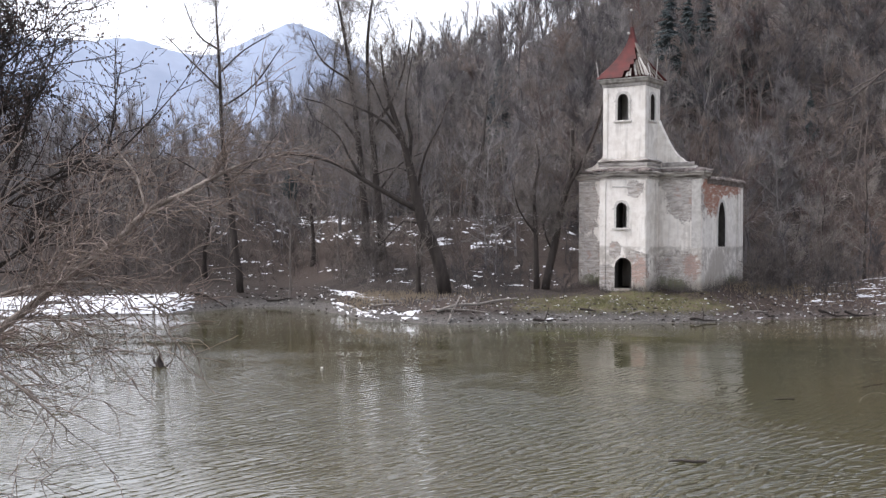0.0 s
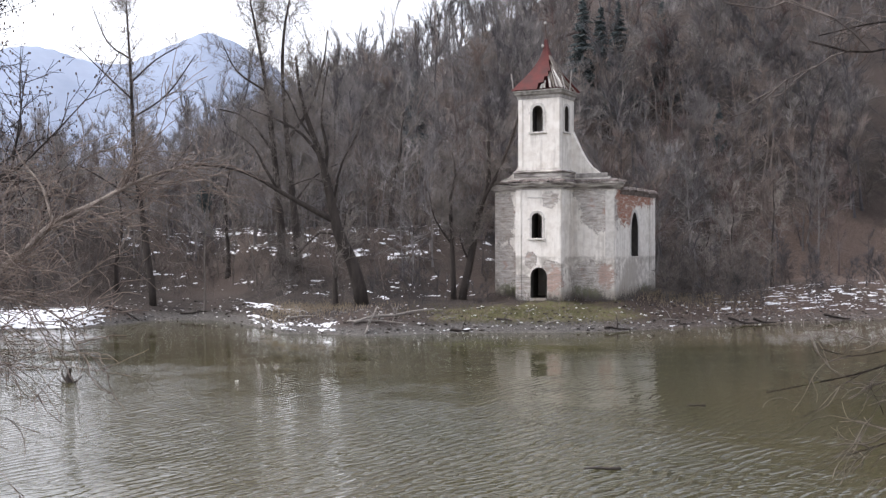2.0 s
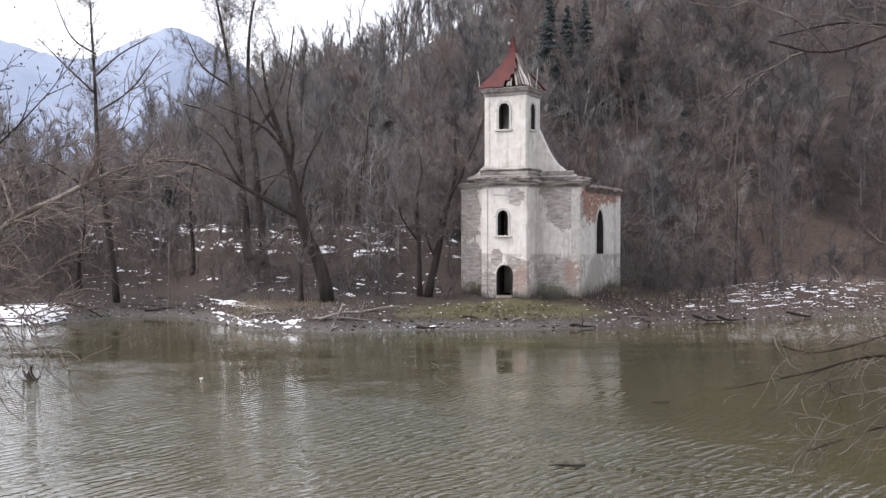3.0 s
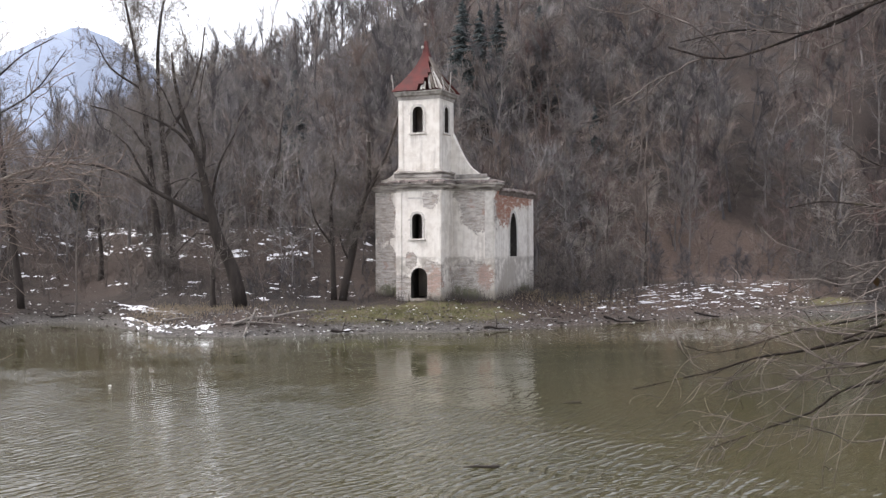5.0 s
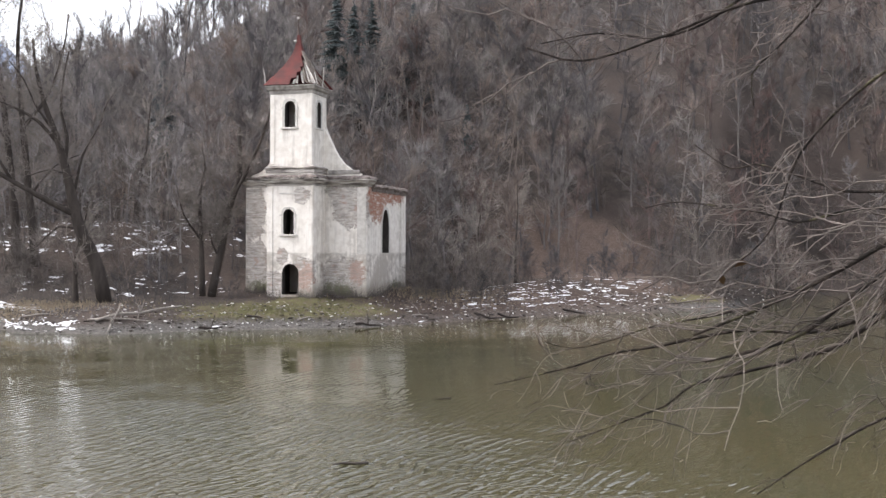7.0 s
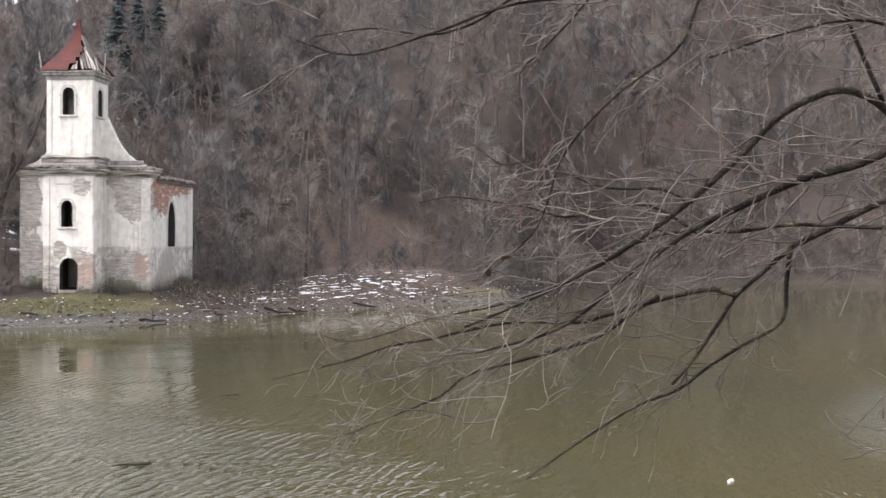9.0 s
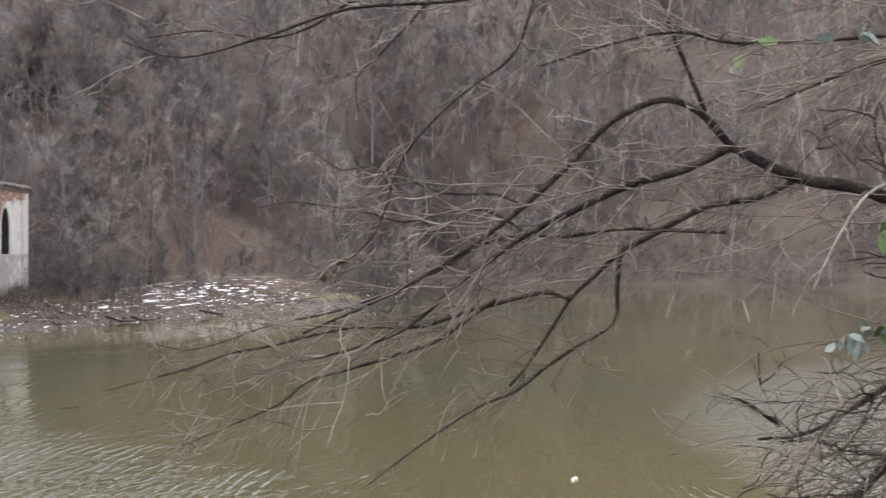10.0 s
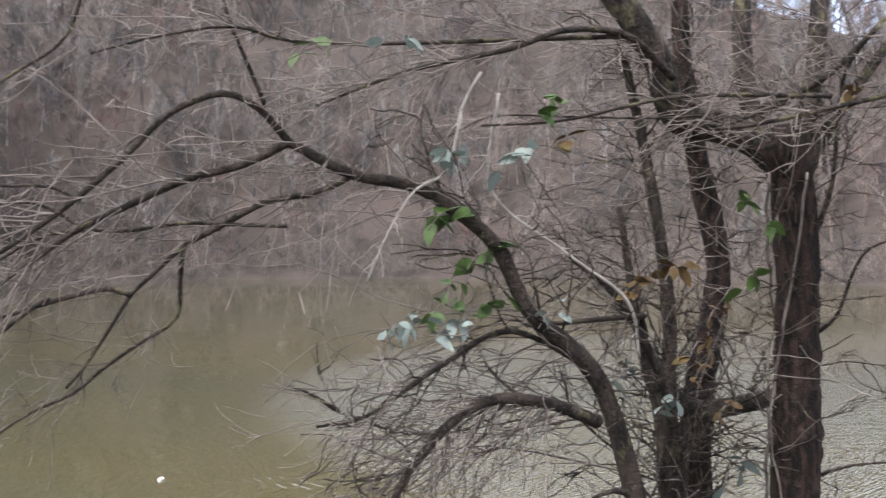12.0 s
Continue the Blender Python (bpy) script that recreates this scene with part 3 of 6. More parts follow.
def make_church():
    rng = random.Random(4)
    church = tagged(new("church"), "ruined white plastered church with red-roofed bell tower on grass", "church")
    church.matrix_world = CHURCH

    def front(x, d, z):
        return (x, d, z)

    def tower_front(x, d, z):
        return (x, TY0 + d, z)

    def right_side(x, d, z):
        return (-d, x, z)

    def left_side(x, d, z):
        return (NX0 + d, x, z)

    def tower_right(x, d, z):
        return (TX1 - d, x, z)

    def upper_right(x, d, z):
        return (UX1 - d, x, z)

    def tower_left(x, d, z):
        return (TX0 + d, x, z)

    # nave: two front wings, two long sides, the back
    part("wall", pierced_wall(ragged_top(TX1, 0, -0.6, WALL_TOP, rng), [], 0.7, front), WALL, church)
    part("wall", pierced_wall(ragged_top(NX0, TX0, -0.6, WALL_TOP, rng), [], 0.7, front), WALL, church)
    gothic = arch_loop(4.6, 3.4, 1.7, 3.6, 9, True)
    part("wall", pierced_wall(ragged_top(0.702, NY1, -0.6, WALL_TOP - 0.05, rng, 0.3), [gothic], 0.7, right_side), WALL, church, "plastered wall with bare red brick at the top")
    part("wall", pierced_wall(ragged_top(0.702, NY1, -0.6, WALL_TOP - 0.1, rng, 0.3), [arch_loop(4.6, 3.4, 1.7, 3.6, 9, True)], 0.7, left_side), WALL, church)
    part("wall", pierced_wall(ragged_top(NX0, 0, -0.6, WALL_TOP - 0.1, rng, 0.4), [], 0.7, lambda x, d, z: (x, NY1 + d, z)), WALL, church)
    part("window_surround", band(gothic, 0.24, 0.03, right_side), TRIM, church, "pale chipped plaster surround")
    # Unseen slab below the wall tops, added to darken the side window.
    part("nave_light_block", box(bmesh.new(), NX0 + 0.71, -0.71, 1.2, NY1 - 0.01, 8.0, 8.25), INNER_SHADE, church, "unseen dark slab added over the nave to keep light out")

    # tower walls
    door = arch_loop(-5.38, 0.15, 1.42, 2.4)
    low, high = arch_loop(-5.52, 4.86, 0.9, 1.98), arch_loop(-5.46, 13.25, 0.9, 2.05)
    part("wall", pierced_wall([(TX0, -0.6), (TX1, -0.6), (TX1, STAGE), (TX0, STAGE)], [door, low], 0.55, tower_front), WALL, church, "whitewashed tower front with arched door and window")
    for side_of in (tower_right, tower_left):
        part("wall", pierced_wall([(TY0 + 0.552, -0.6), (TY1, -0.6), (TY1, STAGE), (TY0 + 0.552, STAGE)], [], 0.55, side_of), WALL, church)
    part("wall", pierced_wall([(TX0 + 0.552, -0.6), (TX1 - 0.552, -0.6), (TX1 - 0.552, STAGE), (TX0 + 0.552, STAGE)], [], 0.5, lambda x, d, z: (x, TY1 - 0.5 + d, z)), WALL, church)
    side = arch_loop(-1.12, 13.25, 0.85, 2.05)
    part("wall", pierced_wall([(UX0, STAGE + 0.002), (UX1, STAGE + 0.002), (UX1, TOWER_TOP), (UX0, TOWER_TOP)], [high], 0.5, lambda x, d, z: (x, UY0 + d, z)), WALL, church, "whitewashed belfry wall with an arched opening")
    part("wall", pierced_wall([(UY0 + 0.502, STAGE + 0.002), (UY1, STAGE + 0.002), (UY1, TOWER_TOP), (UY0 + 0.502, TOWER_TOP)], [side], 0.5, upper_right), WALL, church)
    part("wall", pierced_wall([(UY0 + 0.502, STAGE + 0.002), (UY1, STAGE + 0.002), (UY1, TOWER_TOP), (UY0 + 0.502, TOWER_TOP)], [arch_loop(-1.12, 13.25, 0.85, 2.05)], 0.5, lambda x, d, z: (UX0 + d, x, z)), WALL, church)
    part("wall", pierced_wall([(UX0 + 0.502, STAGE + 0.002), (UX1 - 0.502, STAGE + 0.002), (UX1 - 0.502, TOWER_TOP), (UX0 + 0.502, TOWER_TOP)], [], 0.45, lambda x, d, z: (x, UY1 - 0.45 + d, z)), WALL, church)
    # Unseen tower floors; they keep the door and window openings dark.
    for z in (3.9, 9.8):
        part("tower_inner_slab", box(bmesh.new(), TX0 + 0.555, TX1 - 0.555, TY0 + 0.555, TY1 - 0.505, z, z + 0.2), RAFTER, church)
    # Unseen slab added to shut out light from the torn roof.
    part("tower_inner_slab", box(bmesh.new(), UX0 + 0.505, UX1 - 0.505, UY0 + 0.505, UY1 - 0.455, 15.9, 16.1), RAFTER, church)
    for loop, w, wy in ((low, 0.17, TY0), (high, 0.19, UY0)):
        part("window_surround", band(loop, w, 0.05, lambda x, d, z: (x, wy + d, z)), TRIM, church, "raised limewashed window surround")
        x0, x1 = loop[0][0] - 0.3, loop[1][0] + 0.3
        part("window_sill", box(bmesh.new(), x0, x1, wy - 0.13, wy - 0.002, loop[0][1] - 0.16, loop[0][1] - 0.02, 0.02), TRIM, church)
        for sx in (loop[0][0] - 0.3, loop[1][0] + 0.06):
            part("impost_block", box(bmesh.new(), sx, sx + 0.24, wy - 0.09, wy - 0.052, loop[0][1] + 1.42, loop[0][1] + 1.54, 0.01), TRIM, church)
    part("window_surround", band(side, 0.17, 0.05, upper_right), TRIM, church)
    part("window_sill", box(bmesh.new(), UX1 + 0.002, UX1 + 0.13, -1.84, -0.4, 13.1, 13.24, 0.02), TRIM, church)

    # shallow pilasters on the tower and wing corners
    for x0, x1 in ((TX0 + 0.003, TX0 + 0.5), (TX1 - 0.62, TX1 - 0.003)):
        part("pilaster", box(bmesh.new(), x0, x1, TY0 - 0.07, TY0 - 0.002, 0.2, 8.55, 0.02), WALL, church)
    part("pilaster", box(bmesh.new(), TX1 + 0.002, TX1 + 0.07, TY0 + 0.003, TY0 + 0.6, 0.0, 8.55, 0.02), WALL, church)
    for x0, x1 in ((UX0 + 0.003, UX0 + 0.4), (UX1 - 0.55, UX1 - 0.003)):
        part("pilaster", box(bmesh.new(), x0, x1, UY0 - 0.05, UY0 - 0.002, 10.35, 15.84, 0.02), WALL, church)
    part("pilaster", box(bmesh.new(), UX1 + 0.002, UX1 + 0.05, UY0 + 0.003, UY0 + 0.5, 10.35, 15.84, 0.02), WALL, church)
    part("pilaster", box(bmesh.new(), -0.75, -0.003, -0.07, -0.002, 3.3, 8.55, 0.02), TRIM, church, "stained limewashed corner pilaster")
    part("pilaster", box(bmesh.new(), -0.75, -0.003, -0.07, -0.002, 0.0, 3.296, 0.02), WALL, church)
    part("pilaster", box(bmesh.new(), 0.002, 0.07, 0.0, 0.75, 0.0, 8.4, 0.02), WALL, church)
    part("pilaster", box(bmesh.new(), 0.002, 0.08, NY1 - 0.9, NY1, 0.0, 8.0, 0.02), WALL, church)
    part("wall_panel_frame", box(bmesh.new(), -6.3, -4.7, TY0 - 0.04, TY0 - 0.002, 8.0, 8.12, 0.01), TRIM, church)

    # main cornice round wings and tower, then the upper string course
    round_church = [(NX0, 3.0), (NX0, 0), (TX0, 0), (TX0, TY0), (TX1, TY0), (TX1, 0), (0, 0), (0, 1.2)]
    part("cornice", moulding([(-0.05, 8.68), (0.08, 8.68), (0.10, 8.82), (0.26, 8.9), (0.30, 9.05), (0.42, 9.12), (0.42, 9.24), (-0.05, 9.28)], round_church, rng, 0.04), CORNICE, church, "weathered stone cornice with dark bands")
    part("cornice_cap", moulding([(-0.3, 9.285), (0.43, 9.245), (0.40, 9.36), (0.05, 9.52), (-0.3, 9.6)], round_church, rng, 0.13, 0.2), DARK_STONE, church, "crumbling dark brick topping")
    part("cornice", moulding([(-0.02, 8.35), (0.06, 8.35), (0.12, 8.6), (0.28, 8.72), (0.20, 8.9), (-0.3, 8.95)], [(0, 1.25), (0, NY1 + 0.7)], rng, 0.14, 0.22), DARK_STONE, church, "broken brick cornice of the side wall")
    neck = [(TX0, 0), (TX0, TY0), (TX1, TY0), (TX1, 0), (-1.2, 0)]
    part("string_course", moulding([(-0.35, 9.67), (0.10, 9.67), (0.10, 9.95), (0.20, 10.03), (0.20, 10.1), (0.0, 10.2), (-0.35, 10.34)], neck[:4], rng, 0.03), CORNICE, church)
    part("eaves_cornice", moulding([(-0.05, 15.85), (0.06, 15.85), (0.08, 16.1), (0.22, 16.2), (0.26, 16.36), (0.34, 16.4), (0.34, 16.5), (-0.3, 16.52)], [(UX0, UY1), (UX0, UY0), (UX1, UY0), (UX1, UY1), (UX0, UY1)], rng, 0.015), STONE, church)

    # sweeping shoulder gables that lean on the tower
    def shoulder(x_in, x_out, z_top):
        pts = []
        for s in np.linspace(0, 1, 14):
            x = x_in + (x_out - x_in) * s
            z = 9.75 + (z_top - 9.75) * ((1 - s) ** 2.0) + rng.uniform(-0.06, 0.06)
            pts.append((float(x), float(z)))
        lip = [(x_in, 9.3), (x_out, 9.3)] + pts[::-1]
        return lip

    part("shoulder_gable", pierced_wall(shoulder(UX1 + 0.003, -0.5, 13.35), [], 0.5, lambda x, d, z: (x, 0.02 + d, z)), WALL, church, "white curved gable with a crumbled edge")
    part("shoulder_gable", pierced_wall(shoulder(UX0 - 0.003, NX0 + 0.5, 12.6), [], 0.5, lambda x, d, z: (x, 0.02 + d, z)), WALL, church, "white curved gable with a crumbled edge")
    part("gable_base", box(bmesh.new(), TX1 + 0.24, -0.55, -0.06, 0.018, 9.67, 10.0, 0.02), STONE, church)

    # tower roof: flared, red tin, broken open at one corner
    cx, cy = (UX0 + UX1) / 2, (UY0 + UY1) / 2
    hx, hy = (UX1 - UX0) / 2 + 0.42, (UY1 - UY0) / 2 + 0.42
    steps = 9

    def eave(k):
        s = k / steps
        return 0.05 + 0.95 * (1 - s) ** 2.0, 16.55 + 4.15 * s ** 0.92

    sides = [((-1, -1), (1, -1)), ((1, -1), (1, 1)), ((1, 1), (-1, 1)), ((-1, 1), (-1, -1))]
    for si, (a, b) in enumerate(sides):
        bm = bmesh.new()
        for k in range(steps):
            for c in range(8):
                u0, u1 = c / 8, (c + 1) / 8
                gone = (si == 0 and k < 5 and u0 >= 0.49 + 0.09 * k) or (si == 1 and k < 6)
                if gone:
                    continue
                quad = []
                for uu, kk in ((u0, k), (u1, k), (u1, k + 1), (u0, k + 1)):
                    w, z = eave(kk)
                    quad.append(bm.verts.new((cx + hx * w * (a[0] + (b[0] - a[0]) * uu), cy + hy * w * (a[1] + (b[1] - a[1]) * uu), z + 0.02 * math.sin(9 * uu + kk))))
                bm.faces.new(quad)
        bmesh.ops.remove_doubles(bm, verts=bm.verts, dist=0.002)
        bmesh.ops.recalc_face_normals(bm, faces=bm.faces)
        bmesh.ops.solidify(bm, geom=list(bm.faces), thickness=0.04)
        part("roof_panel", bm, TIN, church, "red painted tin roofing, torn at one corner" if si < 2 else "")
    for k in range(4):
        bm = bmesh.new()
        u = 0.1 + k * 0.24
        w, z = eave(0)
        w5, z5 = eave(6)
        tube(bm, [Vector((cx + hx * w * 0.93, cy + hy * w * (2 * u - 1), z - 0.02)), Vector((cx + hx * 0.62, cy + hy * 0.6 * (2 * u - 1), z + 0.9)), Vector((cx + hx * w5, cy + hy * w5 * (2 * u - 1), z5))], 0.07, 0.06, 5)
        part("rafter", bm, RAFTER, church, "bare bleached rafter")
    for p, q, r in (((cx + hx, cy - hy, 16.55), (cx + hx * 0.45, cy - hy * 0.45, 18.1), 0.07), ((cx + hx * 0.95, cy - hy * 0.1, 16.5), (cx + hx * 1.05, cy - hy * 0.2, 18.0), 0.05), ((cx - hx * 0.95, cy - hy * 0.9, 16.5), (cx - hx * 1.02, cy - hy * 0.95, 17.9), 0.05), ((cx + hx * 0.98, cy - hy * 0.75, 16.5), (cx + hx * 0.86, cy - hy * 0.7, 17.5), 0.05)):
        bm = bmesh.new()
        tube(bm, [Vector(p), (Vector(p) + Vector(q)) / 2 + Vector((0.03, 0, 0)), Vector(q)], r, r * 0.8, 5)
        part("broken_rafter", bm, LATH, church, "broken pale roof timber")
    for i in range(7):
        u = 0.54 + 0.065 * i
        top = min(4.6, (u - 0.49) / 0.09 + 0.4) * rng.uniform(0.75, 1.0)
        bm = bmesh.new()
        quad = []
        for uu, kk in ((u, 0.1 + rng.uniform(0, 0.3)), (u + 0.05, 0.1), (u + 0.045 + rng.uniform(-0.03, 0.03), top), (u + rng.uniform(-0.03, 0.03), top * 0.95)):
            w, z = eave(kk)
            quad.append(bm.verts.new((cx + hx * w * (2 * uu - 1), cy - hy * w + 0.1 + rng.uniform(0, 0.06), z - 0.05)))
        bm.faces.new(quad)
        bmesh.ops.solidify(bm, geom=list(bm.faces), thickness=0.03)
        if i != 2:
            part("roof_board", bm, LATH if i != 4 else RAFTER, church, "pale bare roof board")
        else:
            bm.free()
    bm = bmesh.new()
    tube(bm, [Vector((cx, cy, 20.5)), Vector((cx - 0.02, cy, 21.2)), Vector((cx - 0.06, cy, 22.3))], 0.07, 0.022, 8)
    spire = part("finial", bm, IRON, church, "thin rusty finial with a small ball")
    bm = bmesh.new()
    bmesh.ops.create_uvsphere(bm, u_segments=12, v_segments=8, radius=0.11, matrix=Matrix.Translation((cx - 0.06, cy, 22.05)))
    part("ball", bm, LATH, spire, "", True)
    bm = bmesh.new()
    tube(bm, spline([(cx - 1.5, cy, 22.1), (cx - 0.9, cy, 22.35), (cx - 0.06, cy, 22.32), (cx + 0.5, cy, 22.0), (cx + 0.8, cy, 21.5)], 0.15), 0.012, 0.03, 5)
    part("cross_bar", bm, IRON, spire, "bent iron arm")
    bm = bmesh.new()
    bmesh.ops.create_uvsphere(bm, u_segments=10, v_segments=6, radius=0.12, matrix=Matrix.Translation((cx - 0.2, cy - 0.2, 20.2)))
    part("roof_patch", bm, LATH, church, "small pale patch near the tip", True)
    return church


make_church()


# ---------- bare trees ----------
def grow(rng, height, girth, limbs, levels, spread=0.9, lean=(0, 0), fork=0.25, droop=0.0, segs=5, kids=5, thin=0.02):
    """A bare tree about the origin: trunk segments, and the segments of limbs and twigs, each (from, to, radius, radius)."""
    trunk, crown = [], []

    def branch(p, d, length, r, level):
        n = segs if level <= 1 else max(2, segs - level)
        pts = [p]
        for i in range(n):
            d = d + rng.normal(0, 0.13 + 0.05 * level, 3)
            d[2] += 0.05 - droop * level
            d /= np.linalg.norm(d)
            p = p + d * length / n
            pts.append(p)
        for i in range(n):
            ra, rb = r * (1 - 0.75 * i / n), r * (1 - 0.75 * (i + 1) / n)
            crown.append((pts[i], pts[i + 1], max(ra, thin * 0.7), max(rb, thin * 0.6)))
        if level >= levels:
            return
        for _ in range(kids if level > 0 else kids + 2):
            s = rng.uniform(0.2, 1.0)
            i = min(int(s * n), n - 1)
            q = pts[i] + (pts[i + 1] - pts[i]) * (s * n - i)
            side = rng.normal(0, 1, 3)
            e = d * 0.75 + side / np.linalg.norm(side) * 0.75
            e[2] += 0.15
            branch(q, e / np.linalg.norm(e), length * rng.uniform(0.35, 0.6), max(r * 0.45, thin), level + 1)

    n = 8
    p, d = np.zeros(3), np.array([lean[0], lean[1], 1.0])
    pts = [p]
    for i in range(n):
        d = d + rng.normal(0, 0.05, 3) * (1 + i * 0.2)
        d[2] = max(d[2], 0.5)
        d /= np.linalg.norm(d)
        p = p + d * height / n
        pts.append(p)
    for i in range(n):
        ra, rb = girth * (1 - 0.9 * (i / n)) + 0.012, girth * (1 - 0.9 * ((i + 1) / n)) + 0.012
        trunk.append((pts[i], pts[i + 1], ra * (1.35 if i == 0 else 1), rb))
    for k in range(limbs):
        s = fork + (1 - fork) * (k + rng.uniform(0, 1)) / limbs
        i = min(int(s * n), n - 1)
        q = pts[i] + (pts[i + 1] - pts[i]) * (s * n - i)
        a = rng.uniform(0, 2 * math.pi)
        e = np.array([math.cos(a) * spread, math.sin(a) * spread, rng.uniform(0.35, 1.0)])
        branch(q, e / np.linalg.norm(e), height * rng.uniform(0.22, 0.42) * (1.15 - 0.6 * s), girth * (0.5 - 0.35 * s), 1)
    return trunk, crown


def as_arrays(segments):
    return (np.array([s[0] for s in segments]), np.array([s[1] for s in segments]), np.array([s[2] for s in segments]), np.array([s[3] for s in segments]))


def tree_thing(name, label, place, made, bark, twig, turn=0.0, sides=6, group=""):
    thing = tagged(new(name), label, "tree", group)
    thing.matrix_world = pose(*place, 0, 0, turn)
    trunk, crown = made
    v, f = prisms(*as_arrays(trunk), sides=8)
    under(new("trunk", mesh_arrays("trunk", v, f, bark, True)), thing)
    v, f = prisms(*as_arrays(crown), sides=4 if sides > 4 else 3)
    under(new("crown", mesh_arrays("crown", v, f, twig)), thing)
    return thing


def scatter(name, label, category, spots, prototypes, material, rng, size=(0.8, 1.2)):
    """Many small plants as one mesh: prototypes set at the spots, turned and scaled; each takes one of the materials."""
    kinds = material if isinstance(material, tuple) else (material,)
    vs, fs, ms, base = [], [], [], 0
    for x, y in spots:
        v, f = prototypes[rng.integers(len(prototypes))]
        stand = 0.5 + 0.9 * noise.noise(Vector((x * 0.04, y * 0.04, 7.3))) + rng.normal(0, 0.2)
        ms.append(np.full(len(f), min(len(kinds) - 1, max(0, int(stand * len(kinds)))), np.int32))
        a, s = rng.uniform(0, 2 * math.pi), rng.uniform(*size)
        c, n = math.cos(a) * s, math.sin(a) * s
        w = np.empty_like(v)
        w[:, 0], w[:, 1], w[:, 2] = v[:, 0] * c - v[:, 1] * n + x, v[:, 0] * n + v[:, 1] * c + y, v[:, 2] * s * rng.uniform(0.85, 1.15) + land_at(x, y) - 0.1
        vs.append(w)
        fs.append(f + base)
        base += len(v)
    me = mesh_arrays(name, np.concatenate(vs), np.concatenate(fs), kinds[0])
    for m in kinds[1:]:
        me.materials.append(m)
    me.polygons.foreach_set("material_index", np.concatenate(ms))
    return tagged(new(name, me), label, category, kind="stuff")


def polar_spots(rng, count, az, depth, power=1.0, keep=None):
    """Random places on the far bank: azimuth range, and depth range behind the shore."""
    out = []
    while len(out) < count:
        a = rng.uniform(*az)
        d = depth[0] + (depth[1] - depth[0]) * rng.uniform(0, 1) ** power
        r = float(np.interp(a, SHORE_AZ, SHORE_R)) + d
        x, y = r * math.sin(radians(a)), r * math.cos(radians(a))
        q = CHURCH.inverted() @ Vector((x, y, 2))
        if NX0 - 2.0 < q.x < 1.8 and -14 < q.y < NY1 + 2.0:
            continue
        if keep and not keep(a, d, x, y):
            continue
        out.append((x, y))
    return out


def tri(v, f):
    """Quads cut into triangles."""
    return v, np.concatenate([f[:, [0, 1, 2]], f[:, [0, 2, 3]]])


def fuzzy_tree(rng, height, girth, limbs, twigs, spread, fork, width, long, upright=0.25):
    """A far bare tree: trunk and limbs, and a cloud of very thin sprigs that rounds off the crown."""
    trunk, crown = grow(rng, height, girth, limbs, 1, spread, (rng.normal(0, 0.05), rng.normal(0, 0.05)), fork, segs=3, thin=0.03)
    v, f = tri(*prisms(*as_arrays(trunk + crown)))
    p0, p1, _, _ = as_arrays(crown + trunk[5:])
    pick = rng.integers(len(p0), size=twigs)
    foot = p0[pick] + (p1 - p0)[pick] * rng.uniform(0, 1, (twigs, 1))
    out = foot - np.array([0, 0, height * 0.45])
    out /= np.linalg.norm(out, axis=1)[:, None] + 1e-6
    d = out * 0.8 + rng.normal(0, 0.5, (twigs, 3)) + np.array([0, 0, upright])
    d /= np.linalg.norm(d, axis=1)[:, None]
    tip = foot + d * rng.uniform(*long, (twigs, 1))
    side = np.cross(d, rng.normal(0, 1, (twigs, 3)))
    side *= width * 0.5 / (np.linalg.norm(side, axis=1)[:, None] + 1e-6)
    w = np.stack([foot - side, foot + side, tip], 1).reshape(-1, 3)
    g = np.arange(3 * twigs).reshape(-1, 3) + len(v)
    return np.concatenate([v, w]), np.concatenate([f, g])


